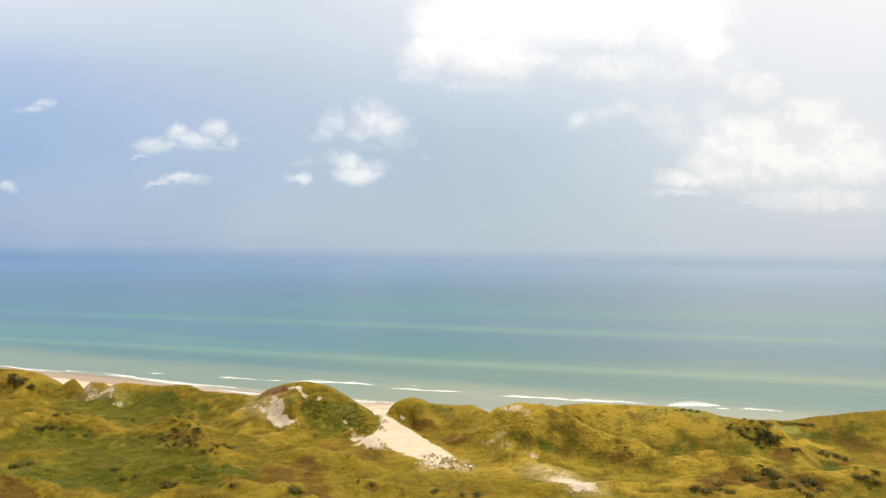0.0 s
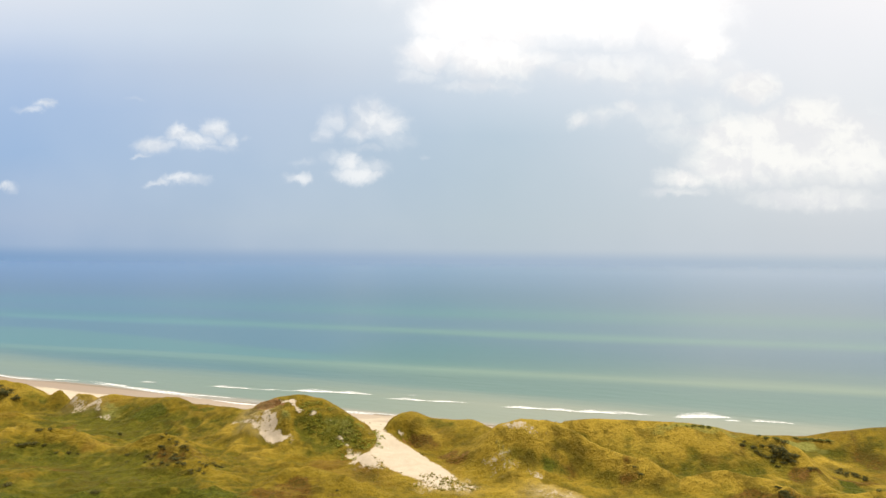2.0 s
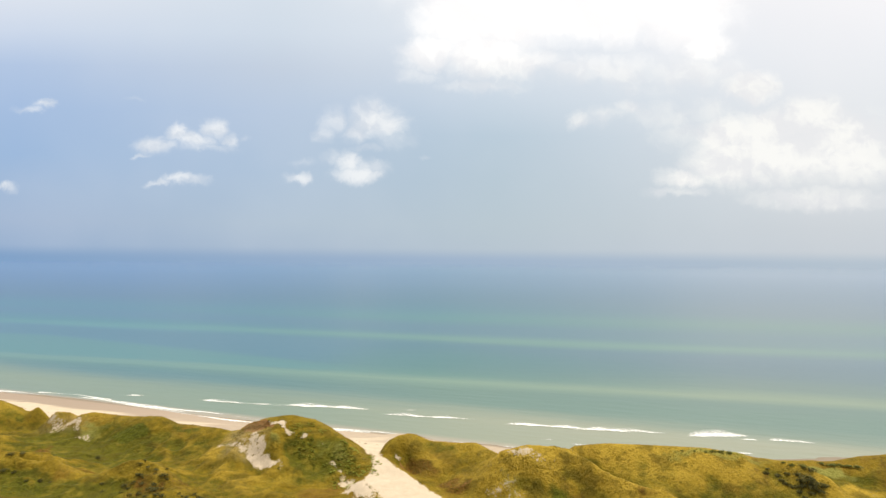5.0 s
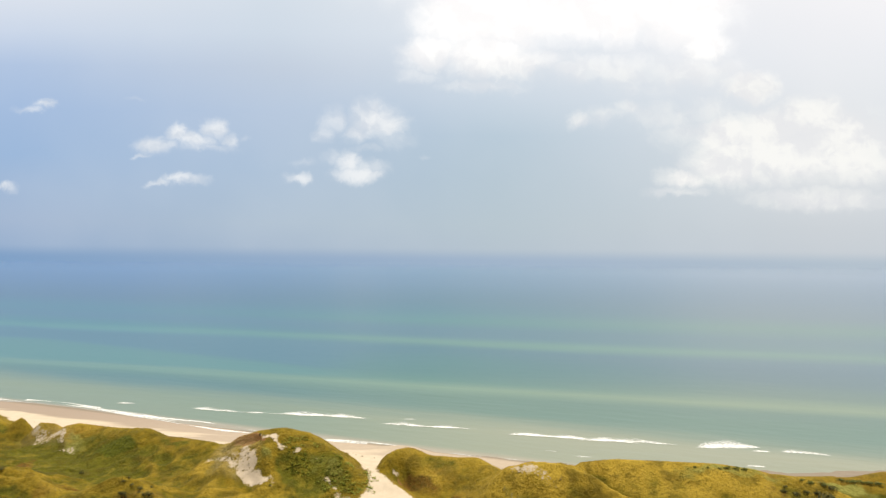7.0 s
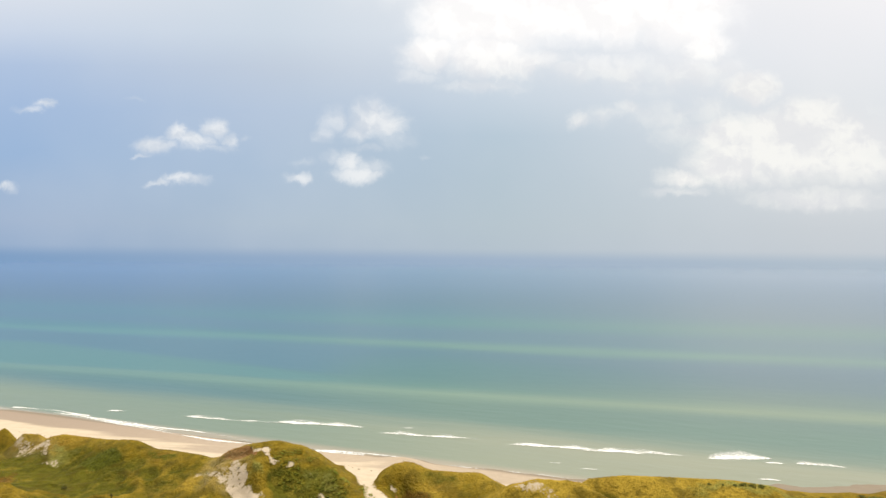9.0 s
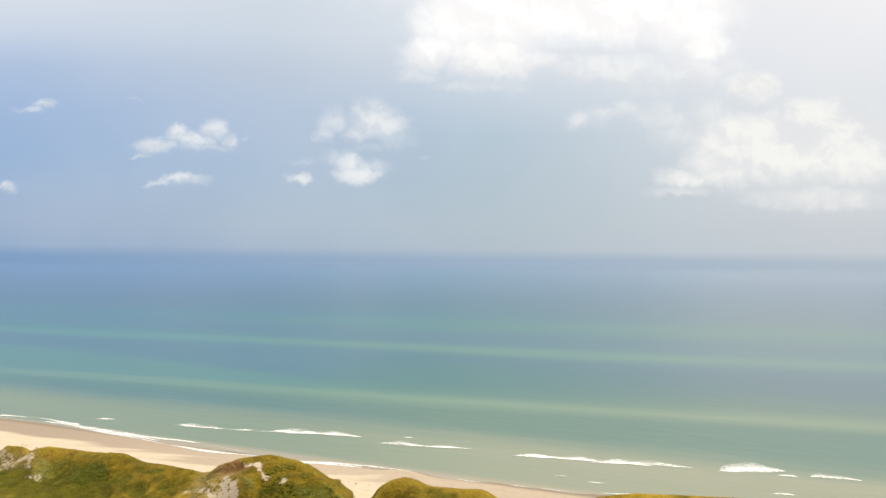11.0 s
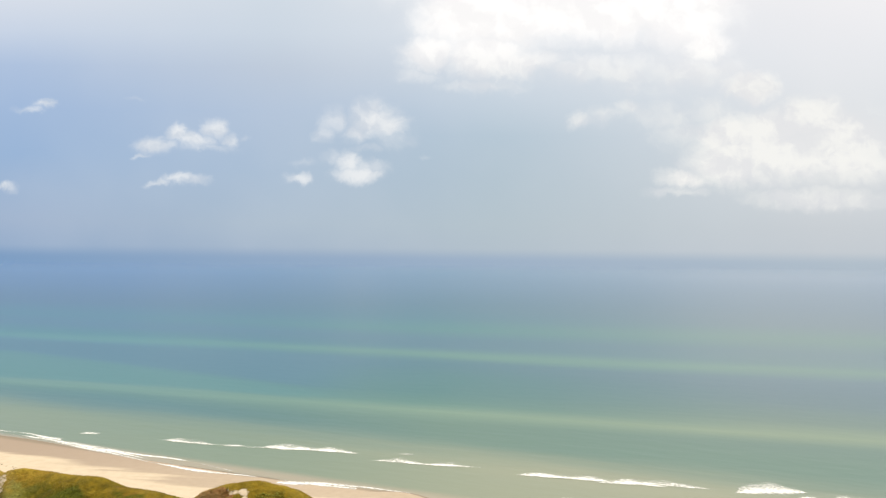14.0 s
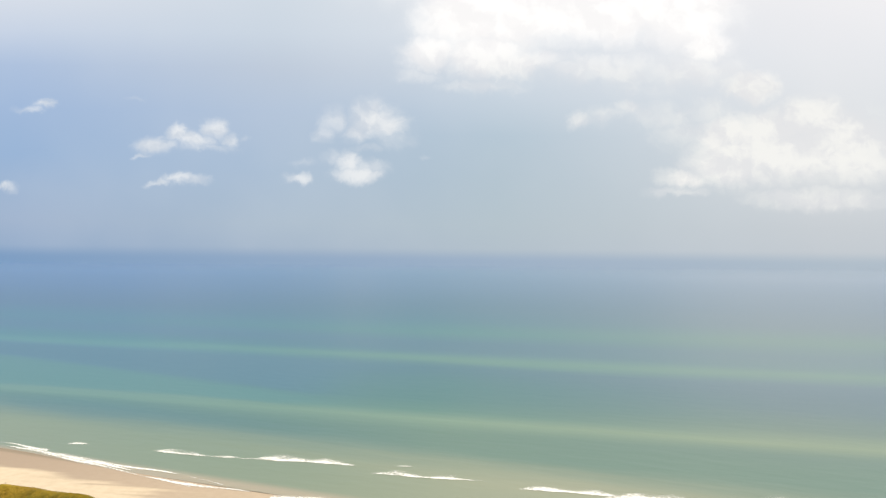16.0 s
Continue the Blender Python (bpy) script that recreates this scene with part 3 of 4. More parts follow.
# Patches of other plants, a few painting shade on slopes: x, y, half lengths, turn, strength.
LUSH = [
    (-40.0, 241.2, 18.7, 9.2, -19, 0.7), (143.2, 230.7, 13.5, 16.1, -7, 0.5), (120.8, 230.2, 18.3, 5.8, 21, 0.6), (-102.8, 187.7, 19.3, 13.8, -16, 0.6),
    (-80.2, 183.9, 12.2, 9.2, 1, 0.4), (-135.6, 228.2, 11.8, 9.2, -4, 0.35), (-41.9, 234.7, 11.5, 5.8, -12, 0.6), (-1.0, 245.1, 11.0, 5.8, -18, 0.55),
    (103.0, 263.1, 44.8, 3.4, 58, 0.6), (-107.2, 213.6, 26.0, 13.8, -17, 0.45), (-31.3, 242.0, 11.1, 5.8, -40, 0.5), (-177.4, 295.8, 8.1, 5.8, 2, 0.5),
]
LUSH += [
    (-92.6, 196.8, 31.9, 23.0, -35, 0.25), (23.0, 216.5, 7.1, 5.8, -47, 0.4), (-86.9, 290.3, 50.0, 5.8, -69, 0.4), (-115.0, 208.0, 75.0, 42.0, 0, 0.55), (-85.0, 190.0, 60.0, 14.0, 0, 0.4), (-135.0, 266.0, 42.0, 16.0, -18, 0.5),
]
# The row at (36, 212) paints the shaded front of STEEP_DUNE.
RUST = [
    (-6.8, 239.9, 8.4, 2.3, -34, 0.7), (4.2, 226.0, 8.2, 4.0, -45, 0.8), (-39.9, 195.2, 10.8, 6.9, 23, 0.7), (-50.6, 191.5, 4.2, 4.6, 55, 0.5),
    (-31.9, 176.0, 7.1, 4.6, 17, 0.8), (36.0, 212.0, 11.0, 8.0, -25, 0.5), (56.6, 208.0, 5.4, 5.8, -58, 0.5), (79.4, 188.0, 14.5, 8.0, 31, 1.0),
    (87.0, 189.8, 7.8, 6.9, -48, 0.85), (109.0, 206.8, 7.2, 4.6, -91, 0.9), (123.4, 208.7, 11.8, 2.9, 8, 0.8), (143.8, 231.8, 13.6, 16.1, -7, 0.5),
]
RUST += [
    (96.3, 223.4, 6.9, 4.6, -16, 0.5), (-111.0, 171.5, 12.0, 6.5, 1, 1.0), (-45.0, 183.0, 18.0, 5.0, 10, 0.5), (98.0, 190.0, 18.0, 9.0, -10, 0.6), (-82.2, 217.5, 17.4, 9.2, -27, 0.6), (-144.0, 256.0, 14.7, 4.6, 88, 0.55),
    (-17.9, 180.8, 4.9, 3.4, -19, 0.6), (-24.4, 201.5, 12.1, 5.8, -4, 0.3), (-105.0, 236.0, 22.0, 5.0, -10, 0.4), (-120.0, 215.0, 26.0, 4.0, -12, 0.35), (68.8, 217.1, 6.4, 4.6, -32, 0.4),
    (-46.0, 186.0, 26.0, 9.0, 8, 0.5), (-88.0, 188.0, 26.0, 7.0, -4, 0.3), (62.0, 185.0, 30.0, 8.0, 0, 0.25),
]
SOIL = [
    (-20.9, 261.6, 14.6, 1.8, -78, 1.0), (-12.4, 242.3, 4.9, 1.4, -36, 0.6), (-59.7, 252.8, 3.4, 1.7, -36, 1.0), (-65.0, 254.8, 5.7, 2.5, -12, 1.0),
    (4.2, 226.0, 8.2, 2.9, -45, 0.45), (110.0, 205.6, 5.1, 2.3, -100, 0.5),
]
SAGE = [
    (117.5, 231.9, 15.4, 2.9, 31, 0.8), (-55.5, 246.5, 5.0, 3.0, -40, 0.6), (-34.8, 242.5, 10.2, 4.0, -27, 0.5), (86.0, 229.5, 26.0, 3.2, 0, 0.6), (-135.1, 279.8, 8.3, 4.6, -27, 0.6),
    (-133.0, 274.4, 6.7, 3.4, -24, 0.5), (19.1, 215.3, 6.9, 3.4, -67, 0.4), (125.8, 234.7, 5.2, 4.6, -19, 0.4),
]
# Rows at (-115, 267.6) and near (35, 212) paint slopes lying in shade.
FERN_SHADE = [
    (-115.0, 267.6, 10.5, 3.8, -10, 1.0), (-92.0, 263.0, 9.0, 2.2, -30, 0.6), (-60.0, 229.0, 14.0, 3.0, -40, 0.35), (120.7, 201.2, 12.0, 5.2, -99, 0.95), (-38.0, 172.5, 4.8, 1.8, -46, 0.7), (-34.5, 241.7, 13.9, 5.8, -29, 0.35),
    (34.7, 211.1, 7.0, 5.8, -8, 0.6), (-177.4, 295.8, 8.1, 4.6, 2, 0.4), (-115.0, 183.8, 11.2, 4.6, -48, 0.6), (-88.3, 183.5, 2.9, 3.4, -7, 0.5),
    (43.9, 213.5, 4.6, 4.6, -35, 0.3), (145.5, 230.5, 13.0, 8.0, -12, 0.45), (30.0, 212.5, 6.0, 5.0, -20, 0.3), (-100.0, 180.0, 22.0, 9.0, -8, 0.6), (-125.0, 200.0, 26.0, 10.0, 0, 0.35), (-75.0, 196.0, 22.0, 6.0, -20, 0.3), (-130.0, 224.0, 24.0, 9.0, 0, 0.55), (-62.0, 185.0, 18.0, 7.0, 0, 0.5), (-112.0, 186.0, 26.0, 8.0, 4, 0.35), (-90.0, 188.0, 45.0, 9.0, 3, 0.4),
]
VEIL = [
    (33.3, 190.6, 17.3, 7.5, -45, 0.95), (-67.0, 250.0, 9.8, 8.0, -28, 0.55), (2.1, 204.8, 11.6, 8.0, -4, 0.45), (-149.6, 285.2, 17.0, 5.8, -24, 0.3),
]
# The thin row at (51.4, 214.1) paints the sunlit rim of SPUR.
PALE = [
    (51.4, 214.1, 17.9, 1.1, -40, 0.8), (122.1, 225.0, 17.0, 5.8, 16, 0.8), (79.2, 200.8, 17.4, 4.6, -5, 0.1), (-56.8, 223.0, 32.8, 10.3, -48, 0.3),
    (-39.6, 210.5, 10.9, 2.3, 67, 0.5), (-132.9, 267.4, 25.1, 3.4, -16, 0.5), (-85.8, 252.8, 19.2, 6.9, -31, 0.45), (-157.4, 243.8, 9.0, 3.4, -15, 0.4),
    (-72.0, 188.6, 13.1, 2.9, 13, 0.5), (-110.9, 173.9, 6.6, 4.6, -1, 0.4), (62.0, 226.8, 21.9, 5.8, -6, 0.35), (54.2, 209.3, 3.9, 3.4, -40, 0.4),
]
PALE += [
    (22.4, 203.2, 10.7, 4.6, -27, 0.4), (117.7, 191.2, 11.0, 3.4, -27, 0.4), (70.0, 212.0, 95.0, 38.0, 0, 0.55), (0.0, 244.0, 19.0, 12.0, 0, 0.25),
]


def patches(x, y, rows, start):
    out = start
    x, y = x + 2.6 * fbm(x, y, 9, 3, 63), y + 2.6 * fbm(x, y, 9, 3, 64)
    for cx, cy, a, b, turn, top in rows:
        out = out + top * step(spot(x, y, cx, cy, a, b, turn), -0.15, 0.7)
    return np.clip(out, 0, 1)


# crests paler, hollows darker: relief shading put into the plant colours by curvature
knoll_shade = np.zeros_like(gz)
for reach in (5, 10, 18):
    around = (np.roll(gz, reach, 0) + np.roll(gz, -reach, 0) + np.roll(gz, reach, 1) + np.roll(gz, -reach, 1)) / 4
    knoll_shade += np.clip((gz - around) / (0.045 * reach), -1, 1) / 3
for kind, rows, start in (("lush", LUSH, 0.22 + 0.35 * fbm(gx, gy, 45, 3, 40) - 0.25 * knoll_shade), ("rust", RUST, 0.12 + 0.2 * fbm(gx, gy, 26, 3, 41) - 0.12 * knoll_shade), ("pale", PALE, 0.15 + 0.25 * fbm(gx, gy, 30, 3, 42) + 0.2 * knoll_shade), ("veil", VEIL, np.zeros_like(gx)), ("soil", SOIL, np.zeros_like(gx)), ("sage", SAGE, np.zeros_like(gx)), ("fern_shade", FERN_SHADE, np.zeros_like(gx))):
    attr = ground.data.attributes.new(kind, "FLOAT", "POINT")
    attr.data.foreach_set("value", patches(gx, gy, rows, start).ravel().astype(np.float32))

ws = np.concatenate([np.arange(-4, 130, 1.0), np.geomspace(130, 5200, 90)])
wa = np.concatenate([np.linspace(-1, -0.35, 60)[:-1], np.linspace(-0.35, 0.35, 300), np.linspace(0.35, 1, 60)[1:]])
aa, ss = np.meshgrid(wa, ws)
aa = aa * (900 + 1.1 * np.maximum(ss, 0))
sea_x = aa
edge_y = 295.0 + SHORE_SLOPE * aa
sea_y = edge_y + ss / 5200.0 * (4870.0 - edge_y)
near_sea = step(ss, 2, 25) * (1 - step(ss, 110, 130))
sea_z = near_sea * (0.04 * fbm(aa * 0.3, ss, 9, 3, 50) + 0.015 * fbm(aa, ss, 3, 2, 51))
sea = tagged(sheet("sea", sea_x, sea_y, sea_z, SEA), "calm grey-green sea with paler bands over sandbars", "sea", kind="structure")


# ---- waves ----
def part(name, me, mat, parent, label=""):
    ob = new(name, me)
    if mat and not me.materials:
        me.materials.append(mat)
    ob.parent = parent
    return tagged(ob, label) if label else ob


def mesh_of(name, verts, faces, mat=None, smooth=False):
    me = bpy.data.meshes.new(name)
    me.from_pydata([tuple(v) for v in verts], [], faces)
    if smooth:
        me.polygons.foreach_set("use_smooth", np.full(len(me.polygons), True))
    if mat:
        me.materials.append(mat)
    me.update()
    return me


def flipped(co, inv):
    a, b, c = co[inv.reshape(-1, 4)[0, :3]]
    return np.cross(b - a, c - a)[2] < 0


def thickness(me, values):
    me.attributes.new("thick", "FLOAT", "POINT").data.foreach_set("value", values.astype(np.float32))
    return me


def foam_mesh(name, start, end, width, height, lace, seed, cell=0.4, bow=0.0, taper=0.25):
    """A torn strip of foam from start to end, raised where the water breaks."""
    p, q = np.array(start, float), np.array(end, float)
    run = np.linalg.norm(q - p)
    t = (q - p) / run
    n = np.array([-t[1], t[0]])
    ls = np.arange(0, run + cell, cell)
    wn = np.arange(-width * 0.6, width * 1.7 + cell, cell)
    ll, ww = np.meshgrid(ls, wn)
    wander = 1.3 * fbm(ll, np.zeros_like(ll) + 5 * seed, 26, 2, 60 + seed) + bow * np.sin(np.pi * ll / run)
    x = p[0] + t[0] * ll + n[0] * (ww + wander)
    y = p[1] + t[1] * ll + n[1] * (ww + wander)
    ends = np.minimum(np.clip(ll / (run * taper), 0, 1), np.clip((run - ll) / (run * taper), 0, 1)) ** 0.7
    crown = np.sin(np.pi * np.clip(ll / run, 0, 1)) ** 0.8
    half = width * 0.6 * ends * np.clip(0.35 + 0.75 * crown + 0.6 * fbm(ll, np.zeros_like(ll), 11, 3, 70 + seed), 0.2, 2)
    # a sharp front towards the shore, thin lace trailing behind
    front = 1 + ww / np.maximum(0.4 * half, 0.05)
    trail = 1 - ww / np.maximum(2.0 * half, 0.05)
    lip = np.clip(np.where(ww < 0, front, trail), -3, 1)
    torn = 1.25 * lip - 0.2 - 1.6 * max(lace - 0.42, 0) + 0.8 * lace * fbm(ll * 0.4, ww, 2.4, 3, 80 + seed, 0.5)
    hump = np.clip(lip, 0, 1)
    z = 0.07 + 0.18 * height * hump * hump * (3 - 2 * hump) * ends + 0.03 * fbm(ll, ww, 4.0, 2, 90 + seed)
    keep = torn[:-1, :-1] > -0.25
    idx = np.arange(ll.size).reshape(ll.shape)
    quads = np.stack([idx[:-1, :-1], idx[:-1, 1:], idx[1:, 1:], idx[1:, :-1]], -1)[keep]
    used, inv = np.unique(quads, return_inverse=True)
    co = np.stack([x, y, z], -1).reshape(-1, 3)[used]
    me = mesh_of(name, co, inv.reshape(-1, 4)[:, ::-1].tolist() if quads.size and flipped(co, inv) else inv.reshape(-1, 4).tolist(), FOAM, True)
    return thickness(me, torn.ravel()[used])


# Breakers: ends, width, height, lace.
BREAKERS = [
    ((-166, 370.5), (-154, 369), 2.2, 0.3, 0.4), ((-129, 361.5), (-84, 352.5), 3.2, 0.35, 0.5), ((-90, 353), (-35, 343.5), 5.0, 0.4, 0.45),
    ((-30, 335.5), (18, 325.5), 3.6, 0.45, 0.45), ((24, 319.5), (66, 313), 3.0, 0.25, 0.45), ((56, 313.8), (98, 307.5), 3.4, 0.3, 0.5),
    ((103, 304.5), (130, 304.5), 7.0, 0.45, 0.25), ((135, 296.5), (154, 293.5), 3.0, 0.3, 0.45), ((112, 280), (121, 279.5), 1.8, 0.25, 0.3),
]
for i, (p, q, width, height, lace) in enumerate(BREAKERS):
    wave = new("breaking_wave", foam_mesh("breaking_wave", p, q, width, height, lace, i, 0.4, 0.8))
    tagged(wave, "long low white breaker foaming over the sandbar" if width > 3 else "short thin white breaker curling on the shallow sea", "wave", "breaking waves")
SPLASHES = [(-16, 343, 8, 1.4), (72, 310, 22, 2.2), (128, 299, 8, 1.0), (55, 289, 8, 1.2), (44, 297, 7, 0.8)]
for i, (x, y, size, width) in enumerate(SPLASHES):
    foam = new("foam_patch", foam_mesh("foam_patch", (x - size / 2, y + size * 0.08), (x + size / 2, y - size * 0.08), width, 0.15, 0.4, 20 + i, 0.3))
    tagged(foam, "small patch of white foam afloat on the shallows", "foam", "foam patches")


def shore_point(x, out):
    """A point so many metres seaward of the water's edge."""
    y = 295.0 + SHORE_SLOPE * x
    for _ in range(4):
        y -= (float(seaward(np.array([x]), np.array([y]))[0]) - out) / ACROSS
    return x, y


def swash_mesh(x0, x1, out, width, lace, seed):
    cell = 0.4
    ll, ww = np.meshgrid(np.arange(x0, x1, cell), np.arange(-width, width, cell))
    wander = out + 1.6 * fbm(ll, np.zeros_like(ll), 34, 2, seed) + 0.3 * fbm(ll, np.zeros_like(ll), 9, 2, seed + 1)
    y0 = np.array([shore_point(float(x), 0.0)[1] for x in ll[0]])
    y = y0[None, :] + (ww + wander) / ACROSS
    half = width * 0.5 * (0.7 + 0.75 * fbm(ll, np.zeros_like(ll), 24, 3, seed + 2))
    lip = np.clip(1 - np.abs(ww) / np.maximum(half, 0.05), -3, 1)
    torn = 1.2 * lip - 0.1 + 0.7 * lace * fbm(ll * 0.35, ww, 2.2, 3, seed + 3, 0.5)
    z = np.maximum(relief(ll, y), 0) + 0.06 + 0.05 * np.clip(lip, 0, 1)
    keep = torn[:-1, :-1] > -0.25
    idx = np.arange(ll.size).reshape(ll.shape)
    quads = np.stack([idx[:-1, :-1], idx[:-1, 1:], idx[1:, 1:], idx[1:, :-1]], -1)[keep]
    used, inv = np.unique(quads, return_inverse=True)
    co = np.stack([ll, y, z], -1).reshape(-1, 3)[used]
    return thickness(mesh_of("swash_foam", co, inv.reshape(-1, 4).tolist(), FOAM, True), torn.ravel()[used])


for x0, x1, out, width, lace, seed in ((-330, -120, 2.5, 4.4, 0.4, 100), (-170, -30, 0.5, 3.4, 0.45, 110), (-60, 110, 1.0, 2.6, 0.45, 120), (-215, -168, 6.5, 2.6, 0.4, 130), (-150, -80, 5.0, 1.8, 0.6, 140)):
    swash = new("swash_foam", swash_mesh(x0, x1, out, width, lace, seed))
    tagged(swash, "thin ragged line of foam washing up the beach", "foam", "swash lines")


# ---- wrack on the beach ----
def wrack_material():
    m, t, shader = material("dry_seaweed")
    n = rough_noise(t, node(t, "ShaderNodeNewGeometry").outputs["Position"], 3.0, 4).outputs[0]
    plug(t, shader.inputs["Base Color"], blend(t, n, (0.05, 0.04, 0.025), (0.16, 0.12, 0.07)))
    shader.inputs["Roughness"].default_value = 0.9
    return m


def wrack_mesh(seed):
    """A low ragged heap of seaweed about a metre long."""
    r = np.random.RandomState(seed)
    rings, sides = 4, 9
    verts, faces = [], []
    for i in range(rings):
        rad = 0.55 * (1 - i / rings) ** 0.6
        for j in range(sides):
            g = 2 * math.pi * j / sides
            k = rad * r.uniform(0.7, 1.25)
            verts.append((k * math.cos(g), 0.55 * k * math.sin(g), 0.06 * i * r.uniform(0.7, 1.3) - 0.02))
    for i in range(rings - 1):
        for j in range(sides):
            faces.append((i * sides + j, i * sides + (j + 1) % sides, (i + 1) * sides + (j + 1) % sides, (i + 1) * sides + j))
    faces.append(tuple((rings - 1) * sides + j for j in range(sides)))
    return mesh_of("seaweed_heap", verts, faces, WRACK)


WRACK = wrack_material()
heaps = [wrack_mesh(300 + k) for k in range(3)]
rw = random.Random(31)
for x0, count, out in ((-172, 5, -33), (-160, 5, -34), (-146, 3, -35), (-118, 4, -38), (-95, 4, -36), (-30, 4, -24), (-12, 3, -26), (20, 3, -24)):
    for _ in range(count):
        x, y = shore_point(x0 + rw.uniform(-6, 6), out + rw.uniform(-1.2, 1.2))
        heap = new("seaweed_heap", rw.choice(heaps))
        heap.matrix_basis = pose(x, y, float(relief(np.array([x]), np.array([y]))[0]), 0, 0, -19 + rw.uniform(-25, 25))
        k = rw.uniform(0.5, 1.1)
        heap.scale = (k, k, k)
        tagged(heap, "small dark heap of dry seaweed on pale sand", "seaweed", "wrack on the beach")


# ---- plants ----
def leaf_material(name, dark, light, rough=0.75, glow=0.45):
    m, t, shader = material(name)
    geo = node(t, "ShaderNodeNewGeometry")
    big = rough_noise(t, geo.outputs["Position"], 0.12, 3).outputs[0]
    tint = calc(t, "MULTIPLY_ADD", geo.outputs["Random Per Island"], 0.7, calc(t, "MULTIPLY_ADD", big, 1.2, -0.45))
    plug(t, shader.inputs["Base Color"], blend(t, calc(t, "ADD", tint, 0.0, clamp=True), dark, light))
    shader.inputs["Roughness"].default_value = rough
    shader.inputs["Specular IOR Level"].default_value = 0.2
    # light shines through the blades
    through_leaf = node(t, "ShaderNodeBsdfTranslucent")
    plug(t, through_leaf.inputs[0], shader.inputs["Base Color"].links[0].from_socket)
    both = node(t, "ShaderNodeMixShader")
    both.inputs[0].default_value = glow
    plug(t, both.inputs[1], shader.outputs[0])
    plug(t, both.inputs[2], through_leaf.outputs[0])
    plug(t, t.nodes["Material Output"].inputs[0], both.outputs[0])
    return m


GRASS = leaf_material("dry_dune_grass", (0.205, 0.148, 0.011), (0.39, 0.275, 0.027))
GREEN = leaf_material("green_dune_grass", (0.125, 0.114, 0.008), (0.235, 0.20, 0.017))
MARRAM = leaf_material("marram_blades", (0.18, 0.165, 0.022), (0.35, 0.30, 0.06))
MOOR = leaf_material("dark_tussocks", (0.14, 0.125, 0.014), (0.24, 0.19, 0.025))
TALL = leaf_material("tall_marram_blades", (0.23, 0.27, 0.035), (0.44, 0.46, 0.10), 0.75, 0.5)
SHRUB = leaf_material("shrub_leaves", (0.068, 0.070, 0.020), (0.175, 0.155, 0.046), 0.75, 0.3)
SAGE_LEAF = leaf_material("sage_leaves", (0.11, 0.13, 0.028), (0.26, 0.27, 0.075), 0.75, 0.35)
BARK = leaf_material("shrub_bark", (0.06, 0.045, 0.03), (0.10, 0.075, 0.05), 0.85, 0.0)


def tussocks(name, spots, size, blades, mat, rng, lean=0.6):
    """Many tufts of tapering blades in one mesh. spots: x, y, z, scale."""
    count = len(spots)
    ang = rng.uniform(0, 2 * np.pi, (count, blades))
    r = rng.uniform(0.0, 0.35, (count, blades))
    tall = rng.uniform(0.55, 1.0, (count, blades)) * size * spots[:, 3:4]
    wide = size * spots[:, 3:4] * rng.uniform(0.16, 0.3, (count, blades))
    bx = spots[:, 0:1] + np.cos(ang) * r * size
    by = spots[:, 1:2] + np.sin(ang) * r * size
    bz = spots[:, 2:3] - 0.08 + 0 * bx
    tx = bx + np.cos(ang) * lean * tall + rng.uniform(-0.2, 0.2, ang.shape) * size
    ty = by + np.sin(ang) * lean * tall + rng.uniform(-0.2, 0.2, ang.shape) * size
    px, py = -np.sin(ang) * wide, np.cos(ang) * wide
    co = np.stack([np.stack([bx - px, by - py, bz], -1), np.stack([bx + px, by + py, bz], -1), np.stack([tx, ty, bz + tall], -1)], 2).reshape(-1, 3)
    faces = np.arange(len(co)).reshape(-1, 3)
    me = bpy.data.meshes.new(name)
    me.vertices.add(len(co))
    me.vertices.foreach_set("co", co.ravel())
    me.loops.add(faces.size)
    me.loops.foreach_set("vertex_index", faces.ravel())
    me.polygons.add(len(faces))
    me.polygons.foreach_set("loop_start", np.arange(len(faces)) * 3)
    me.update(calc_edges=True)
    me.materials.append(mat)
    return new(name, me)


rng = np.random.RandomState(5)
x = rng.uniform(-235, 175, 260000)
y = rng.uniform(166, 320, 260000)
s = seaward(x, y)
ok = (s < -40) & (np.abs(x) < 0.74 * y + 6)
x, y = x[ok], y[ok]
z = relief(x, y)
sand = bare_sand(x, y, z) + 0.35 * fbm(x, y, 2.0, 3, 140)
green = patches(x, y, LUSH, 0.22 + 0.4 * fbm(x, y, 45, 3, 40)) + rng.uniform(-0.35, 0.35, len(x))
heathy = patches(x, y, RUST, 0.12 + 0.2 * fbm(x, y, 26, 3, 41))
clump = fbm(x, y, 4.0, 3, 141) + rng.uniform(-0.5, 0.5, len(x))
ferny_shade = patches(x, y, FERN_SHADE, np.zeros_like(x))
grown = (sand < 0.3) & (clump > 0.1 + 0.9 * ferny_shade)
scale = rng.uniform(0.5, 1.25, len(x))
where = np.stack([x, y, z, scale], -1)
dry = grown & (green < 0.5)
wet = grown & (green >= 0.5)
tagged(tussocks("dune_grass", where[dry], 0.27, 5, GRASS, rng, 1.1), "dry golden grass covering the dunes", "grass", kind="stuff")
tagged(tussocks("green_grass", where[wet], 0.27, 5, GREEN, rng, 1.1), "fresh green grass in hollows and on slopes", "grass", kind="stuff")
bare = bare_sand(x, y, z)
edge = (bare > 0.22) & (bare < 0.8) & (s[ok] < -52) & (clump > 0.0) & ~((x > 12) & (y < 235)) & (rng.uniform(0, 1, len(x)) < 0.13)
edge |= (spot(x, y, 2, 204.5, 14, 6.5, -12) + 0.4 * fbm(x, y, 4, 2, 153) > 0.15) & (bare > 0.3) & (rng.uniform(0, 1, len(x)) < 0.3)
